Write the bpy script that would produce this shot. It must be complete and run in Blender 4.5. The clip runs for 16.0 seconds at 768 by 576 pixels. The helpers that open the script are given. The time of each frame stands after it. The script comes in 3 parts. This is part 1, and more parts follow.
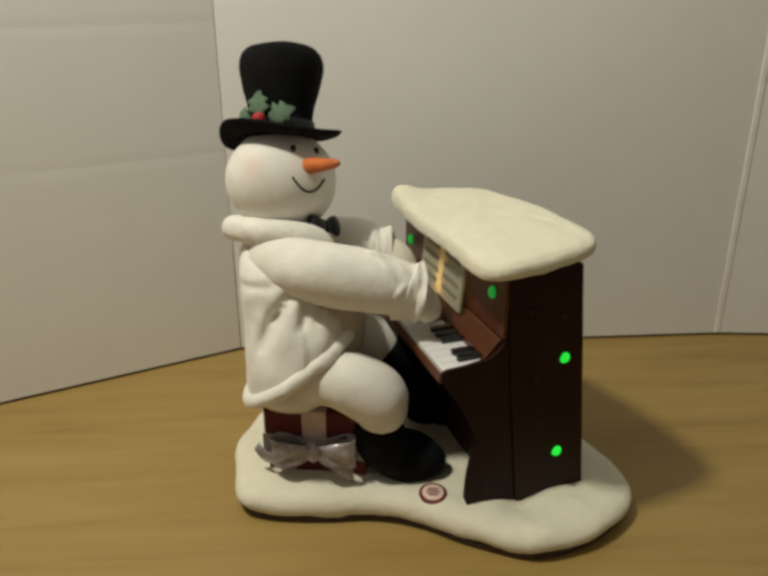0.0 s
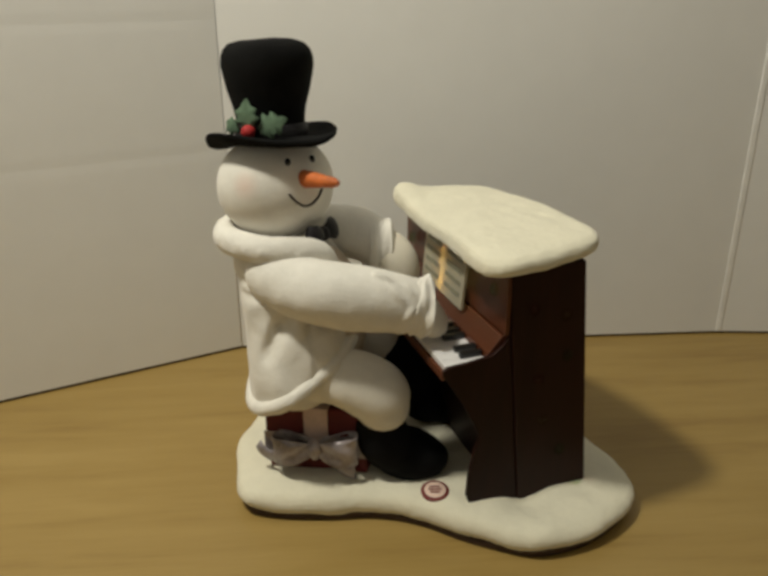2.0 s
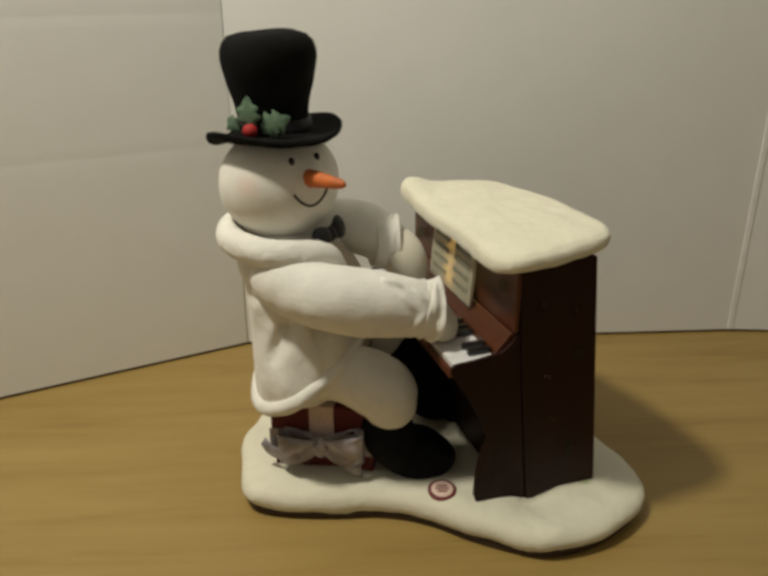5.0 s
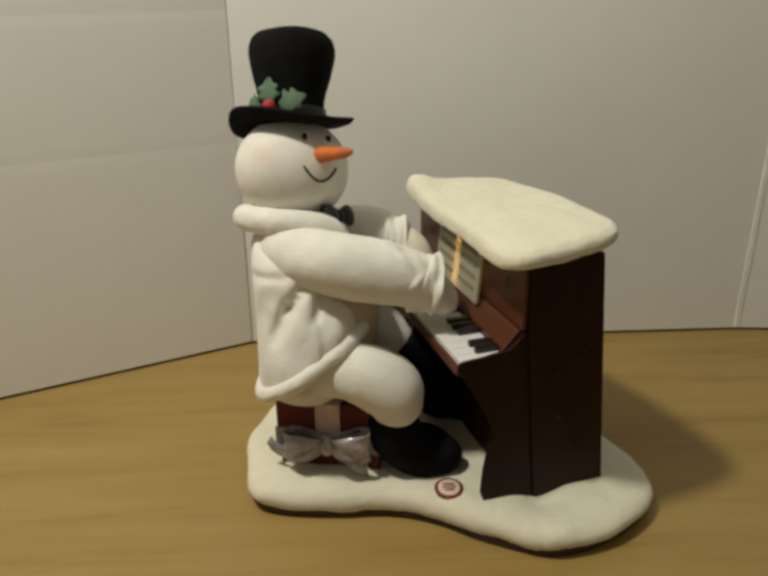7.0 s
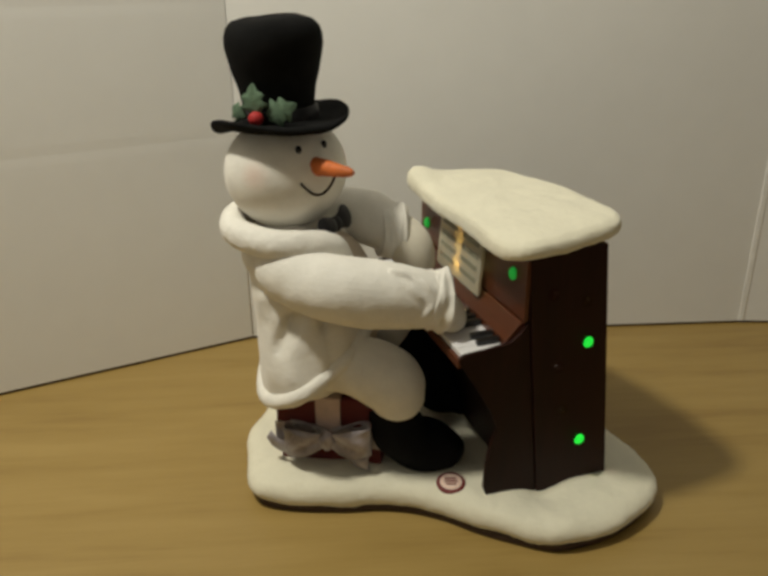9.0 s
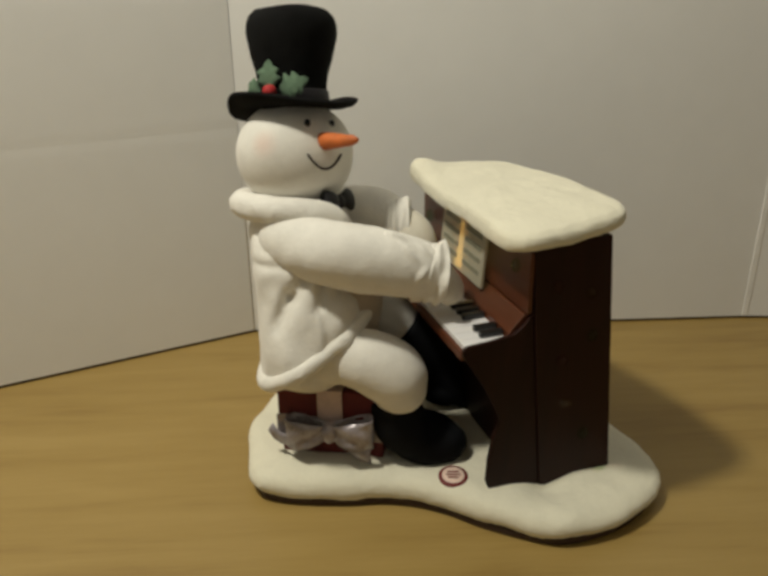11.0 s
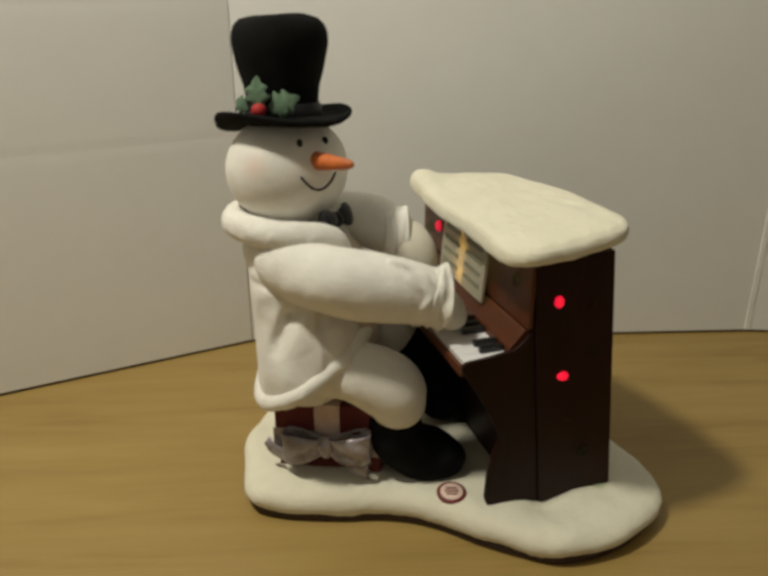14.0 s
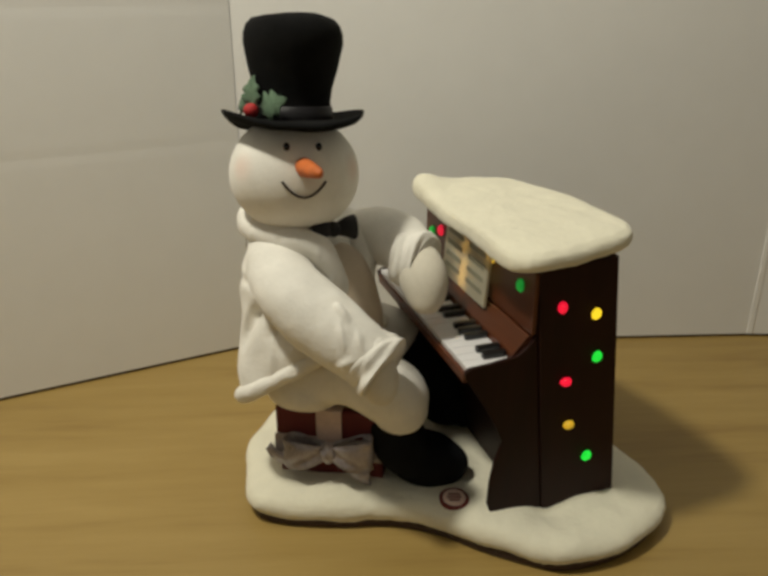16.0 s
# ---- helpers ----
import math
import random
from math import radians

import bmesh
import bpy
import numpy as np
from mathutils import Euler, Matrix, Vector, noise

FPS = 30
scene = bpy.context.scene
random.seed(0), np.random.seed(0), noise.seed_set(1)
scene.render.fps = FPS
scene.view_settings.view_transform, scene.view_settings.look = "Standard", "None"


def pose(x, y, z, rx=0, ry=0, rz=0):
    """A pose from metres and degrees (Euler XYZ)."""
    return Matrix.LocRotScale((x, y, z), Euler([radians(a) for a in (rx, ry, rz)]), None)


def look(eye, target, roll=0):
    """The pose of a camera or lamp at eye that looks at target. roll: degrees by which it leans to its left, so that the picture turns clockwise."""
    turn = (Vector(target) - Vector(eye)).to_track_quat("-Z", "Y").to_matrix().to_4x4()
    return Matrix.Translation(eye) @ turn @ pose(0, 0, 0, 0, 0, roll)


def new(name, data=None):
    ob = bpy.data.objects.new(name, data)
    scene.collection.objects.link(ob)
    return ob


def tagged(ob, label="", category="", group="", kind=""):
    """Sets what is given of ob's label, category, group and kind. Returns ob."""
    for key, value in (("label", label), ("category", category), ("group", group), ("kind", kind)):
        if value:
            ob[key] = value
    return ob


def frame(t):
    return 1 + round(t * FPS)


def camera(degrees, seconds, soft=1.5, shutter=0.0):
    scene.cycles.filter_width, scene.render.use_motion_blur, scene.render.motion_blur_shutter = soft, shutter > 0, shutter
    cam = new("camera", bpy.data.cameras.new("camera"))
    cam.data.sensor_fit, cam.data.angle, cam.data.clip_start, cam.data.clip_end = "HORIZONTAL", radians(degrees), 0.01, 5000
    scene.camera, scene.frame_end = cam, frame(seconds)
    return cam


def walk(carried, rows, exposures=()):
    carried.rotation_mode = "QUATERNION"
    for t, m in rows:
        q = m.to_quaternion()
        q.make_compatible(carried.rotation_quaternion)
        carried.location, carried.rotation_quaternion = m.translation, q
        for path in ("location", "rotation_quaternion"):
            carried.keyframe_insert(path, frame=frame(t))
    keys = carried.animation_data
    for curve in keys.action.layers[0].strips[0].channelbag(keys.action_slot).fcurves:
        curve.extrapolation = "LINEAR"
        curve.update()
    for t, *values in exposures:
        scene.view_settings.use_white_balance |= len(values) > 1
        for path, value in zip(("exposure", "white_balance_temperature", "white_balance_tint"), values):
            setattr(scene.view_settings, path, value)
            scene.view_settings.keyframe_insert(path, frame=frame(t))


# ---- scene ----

cam = camera(54.0, 16.0, soft=3.5, shutter=0.4)
PATH = [
    (0, (0.002, -0.38, 0.267), (-0.005, 1.468, -0.5), -0.1),
    (0.5, (0.002, -0.379, 0.266), (-0.002, 1.467, -0.503), -0.2),
    (1, (0.0, -0.38, 0.265), (0.002, 1.467, -0.502), -0.1),
    (1.5, (0.003, -0.379, 0.266), (-0.009, 1.467, -0.503), -0.3),
    (2, (0.001, -0.38, 0.265), (-0.006, 1.468, -0.5), -0.1),
    (2.5, (0.002, -0.379, 0.265), (-0.011, 1.467, -0.506), -0.3),
    (3, (0.002, -0.377, 0.263), (-0.014, 1.469, -0.507), -0.4),
    (3.5, (0.001, -0.376, 0.263), (-0.011, 1.469, -0.508), -0.3),
    (4, (0.001, -0.376, 0.264), (-0.017, 1.469, -0.508), -0.1),
    (6.5, (0.0, -0.373, 0.259), (-0.034, 1.472, -0.513), -0.3),
    (7, (-0.001, -0.374, 0.26), (-0.033, 1.472, -0.51), -0.3),
    (7.5, (-0.001, -0.373, 0.259), (-0.035, 1.472, -0.512), -0.4),
    (8, (0.0, -0.372, 0.256), (-0.036, 1.473, -0.514), -0.5),
    (8.5, (-0.001, -0.372, 0.256), (-0.033, 1.472, -0.516), -0.6),
    (9, (0.0, -0.371, 0.256), (-0.039, 1.472, -0.52), -0.6),
    (11.5, (-0.001, -0.369, 0.251), (-0.044, 1.471, -0.532), -0.5),
    (12, (-0.003, -0.367, 0.25), (-0.032, 1.472, -0.534), -0.1),
    (12.5, (-0.002, -0.367, 0.251), (-0.039, 1.473, -0.533), -0.2),
    (13, (-0.003, -0.366, 0.25), (-0.033, 1.476, -0.527), -0.1),
    (13.5, (-0.002, -0.366, 0.252), (-0.045, 1.48, -0.516), -0.1),
    (14, (0.0, -0.364, 0.254), (-0.044, 1.482, -0.514), -0.0),
    (14.5, (0.0, -0.364, 0.254), (-0.046, 1.485, -0.506), -0.2),
    (15, (0.0, -0.362, 0.255), (-0.052, 1.486, -0.507), -0.1),
    (15.5, (0.0, -0.363, 0.256), (-0.053, 1.486, -0.506), -0.0),
    (16, (-0.001, -0.362, 0.255), (-0.046, 1.486, -0.509), 0.0),
]
walk(cam, [(t, look(eye, target, roll)) for t, eye, target, roll in PATH])

# ---- light: one warm room lamp high on one side, bounced by the closed room ----
lamp_data = bpy.data.lights.new("room_lamp", "POINT")
lamp_data.energy, lamp_data.shadow_soft_size, lamp_data.color = 15.0, 0.032, (0.985, 0.945, 0.80)
lamp = new("room_lamp", lamp_data)
lamp.location = (-0.285, -0.175, 0.79)
world = bpy.data.worlds.new("room_air")
scene.world = world
world.use_nodes = True
world.node_tree.nodes["Background"].inputs[0].default_value = (0.6, 0.65, 0.75, 1)
world.node_tree.nodes["Background"].inputs[1].default_value = 0.05


# ---- materials ----
def mat(name, color, rough=0.6, metal=0.0, var=0.15, scale=40.0, bump=0.2, bump_scale=300.0, bump_dist=0.0006,
        sheen=0.0, coat=0.0, stretch=(1, 1, 1), spec=0.5, dark=None, fine=0.5):
    """A procedural surface: colour varied at two scales, with fine relief."""
    m = bpy.data.materials.new(name)
    m.use_nodes = True
    nt = m.node_tree
    bs = nt.nodes["Principled BSDF"]
    tc = nt.nodes.new("ShaderNodeTexCoord")
    mp = nt.nodes.new("ShaderNodeMapping")
    mp.inputs["Scale"].default_value = stretch
    nt.links.new(tc.outputs["Object"], mp.inputs[0])
    n1 = nt.nodes.new("ShaderNodeTexNoise")
    n1.inputs["Scale"].default_value, n1.inputs["Detail"].default_value = scale, 5
    n2 = nt.nodes.new("ShaderNodeTexNoise")
    n2.inputs["Scale"].default_value, n2.inputs["Detail"].default_value = scale * 9, 3
    nt.links.new(mp.outputs[0], n1.inputs[0]), nt.links.new(mp.outputs[0], n2.inputs[0])
    mixn = nt.nodes.new("ShaderNodeMix")
    mixn.inputs[0].default_value = fine * 0.6
    nt.links.new(n1.outputs[0], mixn.inputs[2]), nt.links.new(n2.outputs[0], mixn.inputs[3])
    ramp = nt.nodes.new("ShaderNodeValToRGB")
    d = dark or tuple(c * (1 - 2 * var) for c in color)
    b = tuple(min(1.0, c * (1 + 0.35 * var)) for c in color)
    ramp.color_ramp.elements[0].position, ramp.color_ramp.elements[1].position = 0.3, 0.62
    ramp.color_ramp.elements[0].color, ramp.color_ramp.elements[1].color = (*d, 1), (*b, 1)
    nt.links.new(mixn.outputs[0], ramp.inputs[0])
    nt.links.new(ramp.outputs[0], bs.inputs["Base Color"])
    bs.inputs["Roughness"].default_value, bs.inputs["Metallic"].default_value = rough, metal
    bs.inputs["Specular IOR Level"].default_value = spec
    bs.inputs["Sheen Weight"].default_value = sheen
    bs.inputs["Coat Weight"].default_value, bs.inputs["Coat Roughness"].default_value = coat, 0.15
    if bump:
        nb = nt.nodes.new("ShaderNodeTexNoise")
        nb.inputs["Scale"].default_value, nb.inputs["Detail"].default_value = bump_scale, 7
        nt.links.new(mp.outputs[0], nb.inputs[0])
        bn = nt.nodes.new("ShaderNodeBump")
        bn.inputs["Strength"].default_value, bn.inputs["Distance"].default_value = bump, bump_dist
        nt.links.new(nb.outputs[0], bn.inputs["Height"])
        nt.links.new(bn.outputs[0], bs.inputs["Normal"])
    return m


def glow(name, color, strength):
    m = bpy.data.materials.new(name)
    m.use_nodes = True
    bs = m.node_tree.nodes["Principled BSDF"]
    bs.inputs["Base Color"].default_value = (*color, 1)
    bs.inputs["Emission Color"].default_value = (*color, 1)
    bs.inputs["Emission Strength"].default_value = strength
    return m


def tinted_glass(name, color):
    m = bpy.data.materials.new(name)
    m.use_nodes = True
    nt = m.node_tree
    tr = nt.nodes.new("ShaderNodeBsdfTransparent")
    tr.inputs[0].default_value = (*color, 1)
    gl = nt.nodes.new("ShaderNodeBsdfGlossy")
    gl.inputs["Roughness"].default_value = 0.12
    mx = nt.nodes.new("ShaderNodeMixShader")
    mx.inputs[0].default_value = 0.02
    nt.links.new(tr.outputs[0], mx.inputs[1]), nt.links.new(gl.outputs[0], mx.inputs[2])
    nt.links.new(mx.outputs[0], nt.nodes["Material Output"].inputs[0])
    return m


def oak(name):
    """Pale oak laminate: long grain along x with cathedral streaks."""
    m = bpy.data.materials.new(name)
    m.use_nodes = True
    nt = m.node_tree
    bs = nt.nodes["Principled BSDF"]
    tc = nt.nodes.new("ShaderNodeTexCoord")
    lay = nt.nodes.new("ShaderNodeMapping")
    lay.inputs["Rotation"].default_value = (0, 0, radians(-5))
    nt.links.new(tc.outputs["Object"], lay.inputs[0])

    def tex(sx, sy, scale, detail, distort):
        mp = nt.nodes.new("ShaderNodeMapping")
        mp.inputs["Scale"].default_value = (sx, sy, 1)
        nt.links.new(lay.outputs[0], mp.inputs[0])
        n = nt.nodes.new("ShaderNodeTexNoise")
        n.inputs["Scale"].default_value, n.inputs["Detail"].default_value = scale, detail
        n.inputs["Distortion"].default_value = distort
        nt.links.new(mp.outputs[0], n.inputs[0])
        return n.outputs[0]

    broad, streak, pores = tex(0.9, 5, 3, 4, 0.8), tex(1.5, 17, 4, 6, 1.2), tex(7, 110, 6, 4, 0.3)
    # cathedral figure: bent growth bands
    arch = nt.nodes.new("ShaderNodeMapping")
    arch.inputs["Scale"].default_value = (0.16, 1, 1)
    nt.links.new(lay.outputs[0], arch.inputs[0])
    bands = nt.nodes.new("ShaderNodeTexWave")
    bands.bands_direction = "Y"
    bands.inputs["Scale"].default_value, bands.inputs["Distortion"].default_value = 9.0, 14.0
    bands.inputs["Detail"].default_value, bands.inputs["Detail Scale"].default_value = 3.0, 0.9
    nt.links.new(arch.outputs[0], bands.inputs[0])
    a = nt.nodes.new("ShaderNodeMix")
    a.inputs[0].default_value = 0.5
    nt.links.new(broad, a.inputs[2]), nt.links.new(streak, a.inputs[3])
    c = nt.nodes.new("ShaderNodeMix")
    c.inputs[0].default_value = 0.09
    nt.links.new(a.outputs[0], c.inputs[2]), nt.links.new(bands.outputs["Fac"], c.inputs[3])
    b = nt.nodes.new("ShaderNodeMix")
    b.inputs[0].default_value = 0.18
    nt.links.new(c.outputs[0], b.inputs[2]), nt.links.new(pores, b.inputs[3])
    ramp = nt.nodes.new("ShaderNodeValToRGB")
    e = ramp.color_ramp.elements
    e[0].position, e[0].color = 0.28, (0.225, 0.132, 0.036, 1)
    e[1].position, e[1].color = 0.64, (0.385, 0.262, 0.086, 1)
    mid = e.new(0.46)
    mid.color = (0.335, 0.222, 0.066, 1)
    nt.links.new(b.outputs[0], ramp.inputs[0])
    nt.links.new(ramp.outputs[0], bs.inputs["Base Color"])
    bs.inputs["Roughness"].default_value = 0.42
    bn = nt.nodes.new("ShaderNodeBump")
    bn.inputs["Strength"].default_value, bn.inputs["Distance"].default_value = 0.15, 0.0004
    nt.links.new(pores, bn.inputs["Height"]), nt.links.new(bn.outputs[0], bs.inputs["Normal"])
    return m


M_OAK = oak("oak_laminate")
M_BOARD = mat("white_board", (0.86, 0.855, 0.835), 0.55, var=0.02, scale=6, bump=0.08, bump_scale=120)
M_FOLD = mat("pale_fold", (0.93, 0.925, 0.90), 0.6, var=0.06, scale=60, bump=0.2, bump_scale=200)
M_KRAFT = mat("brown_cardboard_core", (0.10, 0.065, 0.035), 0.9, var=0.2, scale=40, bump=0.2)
M_ROOM = mat("room_paint", (0.80, 0.79, 0.77), 0.8, var=0.03, scale=2, bump=0.1, bump_scale=60)
M_CEIL = mat("ceiling_paint", (0.86, 0.86, 0.85), 0.85, var=0.02, scale=2, bump=0.1, bump_scale=60)
M_CARPET = mat("carpet", (0.34, 0.30, 0.26), 0.95, var=0.2, scale=30, bump=0.5, bump_scale=300)
M_FLEECE = mat("white_fleece", (0.85, 0.82, 0.75), 0.95, var=0.045, scale=110, bump=0.32, bump_scale=620, bump_dist=0.0008, sheen=0.25, spec=0.2)
M_SNOW = mat("cream_plush_snow", (0.80, 0.76, 0.605), 0.97, var=0.04, scale=60, bump=0.32, bump_scale=380, bump_dist=0.0010, sheen=0.3, spec=0.15)
M_MITTEN = mat("cream_knit", (0.74, 0.69, 0.58), 0.95, var=0.05, scale=60, bump=0.4, bump_scale=900, sheen=0.2, spec=0.2)
# cream knit darkened to tan: shade under the head put into the colour
M_SHIRT_SHADED = mat("shaded_knit", (0.58, 0.48, 0.36), 0.95, var=0.05, scale=60, bump=0.5, bump_scale=900, sheen=0.2, spec=0.2)
M_HEAD = mat("white_fleece_face", (0.85, 0.82, 0.75), 0.95, var=0.045, scale=110, bump=0.25, bump_scale=620, bump_dist=0.0008, sheen=0.25, spec=0.2)
M_FELT = mat("black_felt", (0.008, 0.008, 0.008), 0.95, var=0.2, scale=120, bump=0.35, bump_scale=900, bump_dist=0.0006, spec=0.12)
M_SATIN = mat("black_satin", (0.012, 0.011, 0.013), 0.5, var=0.2, scale=100, bump=0.3, spec=0.3)
M_BOOT = mat("black_velour", (0.008, 0.0085, 0.010), 0.9, var=0.2, scale=80, bump=0.4, spec=0.1)
M_WOOD = mat("dark_walnut_plastic", (0.024, 0.0066, 0.0042), 0.5, var=0.25, scale=25, stretch=(1, 1, 0.12), bump=0.15, bump_scale=200, spec=0.18)
M_WOOD2 = mat("reddish_walnut", (0.105, 0.030, 0.011), 0.38, var=0.25, scale=25, stretch=(1, 0.12, 1), bump=0.15, bump_scale=200, spec=0.4)
M_IVORY = mat("white_key", (0.80, 0.79, 0.80), 0.25, var=0.02, scale=50, bump=0.02)
M_EBONY = mat("black_key", (0.012, 0.012, 0.012), 0.3, var=0.1, scale=50, bump=0.05)
M_SHEET = mat("sheet_music_paper", (0.70, 0.66, 0.52), 0.6, var=0.06, scale=60, bump=0.1)
_nt = M_SHEET.node_tree
_tl = _nt.nodes.new("ShaderNodeBsdfTranslucent")
_tl.inputs[0].default_value = (0.75, 0.66, 0.45, 1)
_mx = _nt.nodes.new("ShaderNodeMixShader")
_mx.inputs[0].default_value = 0.4
_nt.links.new(_nt.nodes["Principled BSDF"].outputs[0], _mx.inputs[1])
_nt.links.new(_tl.outputs[0], _mx.inputs[2])
_nt.links.new(_mx.outputs[0], _nt.nodes["Material Output"].inputs[0])
M_INK = mat("grey_ink", (0.30, 0.285, 0.20), 0.7, var=0.1, scale=60, bump=0)
M_NOSE = mat("orange_carrot", (0.66, 0.165, 0.035), 0.6, var=0.18, scale=90, bump=0.3, bump_scale=500)
M_LEAF = mat("green_holly_felt", (0.115, 0.185, 0.115), 0.9, var=0.2, scale=150, bump=0.5, bump_scale=900)
M_BERRY = mat("red_berry", (0.42, 0.015, 0.015), 0.7, var=0.1, scale=100, bump=0.1)
M_STITCH = mat("dark_brown_thread", (0.035, 0.022, 0.015), 0.8, var=0.1, scale=200, bump=0.2)
M_EYE = mat("black_bead", (0.006, 0.006, 0.006), 0.2, var=0.0, bump=0)
M_RED = mat("burgundy_cloth", (0.115, 0.010, 0.010), 0.75, var=0.15, scale=90, bump=0.3, bump_scale=900)
M_RIBBON = mat("silver_pink_satin", (0.62, 0.47, 0.42), 0.38, var=0.12, scale=70, bump=0.25, bump_scale=400, sheen=0.2)
M_ORGANZA = mat("silver_organza", (0.40, 0.36, 0.38), 0.28, var=0.3, scale=70, bump=0.3, bump_scale=500, metal=0.25)
M_RING = mat("dark_red_print", (0.16, 0.012, 0.012), 0.5, var=0.08, scale=60, bump=0)
M_STICKER = mat("cream_sticker", (0.82, 0.62, 0.52), 0.45, var=0.03, scale=60, bump=0)
M_TRAY = mat("dark_plastic_tray", (0.06, 0.032, 0.02), 0.7, var=0.1, scale=60, bump=0)
LIT = {"red": glow("lit_red", (0.95, 0.012, 0.05), 1.0), "yellow": glow("lit_yellow", (1.0, 0.72, 0.03), 1.1),
       "green": glow("lit_green", (0.02, 0.80, 0.06), 1.0)}
WEAK = {"yellow": glow("weak_yellow", (0.80, 0.50, 0.04), 0.5)}
LIT_FRONT = {"red": glow("lit_red_front", (0.95, 0.03, 0.08), 0.65), "yellow": glow("lit_yellow_front", (1.0, 0.65, 0.05), 0.75), "green": glow("lit_green_front", (0.03, 0.60, 0.09), 0.28)}
GLASS = {"red": tinted_glass("red_lens", (0.88, 0.74, 0.74)), "yellow": tinted_glass("yellow_lens", (0.88, 0.86, 0.72)),
         "green": tinted_glass("green_lens", (0.74, 0.88, 0.76))}
M_AMBER = glow("amber_lamp", (1.0, 0.76, 0.30), 13.0)


def blush(m, places, reach, color):
    """Powdered cheeks: soft round patches of colour at places on the cloth."""
    nt = m.node_tree
    tc = nt.nodes.new("ShaderNodeTexCoord")
    target = nt.nodes["Principled BSDF"].inputs["Base Color"]
    for spot in places:
        away = nt.nodes.new("ShaderNodeVectorMath")
        away.operation = "DISTANCE"
        away.inputs[1].default_value = spot
        nt.links.new(tc.outputs["Object"], away.inputs[0])
        fade = nt.nodes.new("ShaderNodeMapRange")
        fade.interpolation_type = "SMOOTHSTEP"
        fade.inputs["From Max"].default_value, fade.inputs["To Min"].default_value, fade.inputs["To Max"].default_value = reach, 0.38, 0.0
        nt.links.new(away.outputs["Value"], fade.inputs["Value"])
        mix = nt.nodes.new("ShaderNodeMix")
        mix.data_type = "RGBA"
        nt.links.new(fade.outputs[0], mix.inputs[0])
        nt.links.new(target.links[0].from_socket, mix.inputs[6])
        mix.inputs[7].default_value = (*color, 1)
        nt.links.new(mix.outputs[2], target)


blush(M_HEAD, ((-0.0120, -0.0275, 0.1225), (0.0245, 0.0080, 0.1225)), 0.0095, (0.80, 0.50, 0.40))


# ---- mesh helpers ----
def obj(name, bm, material, parent=None, label="", smooth=True, matrix=None):
    bmesh.ops.recalc_face_normals(bm, faces=bm.faces)
    me = bpy.data.meshes.new(name)
    bm.to_mesh(me)
    bm.free()
    me.materials.append(material)
    if smooth:
        for p in me.polygons:
            p.use_smooth = True
    ob = new(name, me)
    if parent:
        ob.parent = parent
    if matrix is not None:
        ob.matrix_basis = matrix
    if label:
        ob["label"] = label
    return ob


def part(name, bm, material, parent, label="", smooth=True, matrix=None):
    return obj(name, bm, material, parent, label, smooth, matrix)


def box_bm(x0, x1, y0, y1, z0, z1, bevel=0.0, bm=None):
    bm2 = bmesh.new()
    bmesh.ops.create_cube(bm2, size=1)
    bmesh.ops.transform(bm2, verts=bm2.verts, matrix=Matrix.Translation(((x0 + x1) / 2, (y0 + y1) / 2, (z0 + z1) / 2)) @ Matrix.Diagonal((x1 - x0, y1 - y0, z1 - z0, 1)))
    if bevel:
        bmesh.ops.bevel(bm2, geom=bm2.edges[:], offset=bevel, segments=2, affect="EDGES", profile=0.6)
    return merge(bm, bm2)


def merge(bm, bm2):
    if bm is None:
        return bm2
    me = bpy.data.meshes.new("tmp")
    bm2.to_mesh(me)
    bm2.free()
    bm.from_mesh(me)
    bpy.data.meshes.remove(me)
    return bm


def ball_bm(c, r, rot=(0, 0, 0), seg=40, bm=None, wobble=0.0):
    """An ellipsoid; wobble makes it uneven like stuffed cloth."""
    bm2 = bmesh.new()
    bmesh.ops.create_uvsphere(bm2, u_segments=seg, v_segments=seg // 2 + 4, radius=1)
    rm = Euler([radians(a) for a in rot]).to_matrix()
    for v in bm2.verts:
        k = 1 + wobble * noise.noise(v.co * 1.7 + Vector(c) * 90)
        v.co = rm @ Vector((v.co.x * r[0] * k, v.co.y * r[1] * k, v.co.z * r[2] * k)) + Vector(c)
    return merge(bm, bm2)


def smooth_path(pts, n, closed=False):
    """Catmull-Rom through rows of numbers."""
    pts = [np.array(p, float) for p in pts]
    k = len(pts)
    out = []
    spans = k if closed else k - 1
    for i in range(spans):
        if closed:
            p0, p1, p2, p3 = pts[(i - 1) % k], pts[i], pts[(i + 1) % k], pts[(i + 2) % k]
        else:
            p0, p1, p2, p3 = pts[max(i - 1, 0)], pts[i], pts[i + 1], pts[min(i + 2, k - 1)]
        for j in range(n):
            t = j / n
            out.append(0.5 * (2 * p1 + (p2 - p0) * t + (2 * p0 - 5 * p1 + 4 * p2 - p3) * t * t + (3 * p1 - p0 - 3 * p2 + p3) * t ** 3))
    if not closed:
        out.append(pts[-1])
    return out


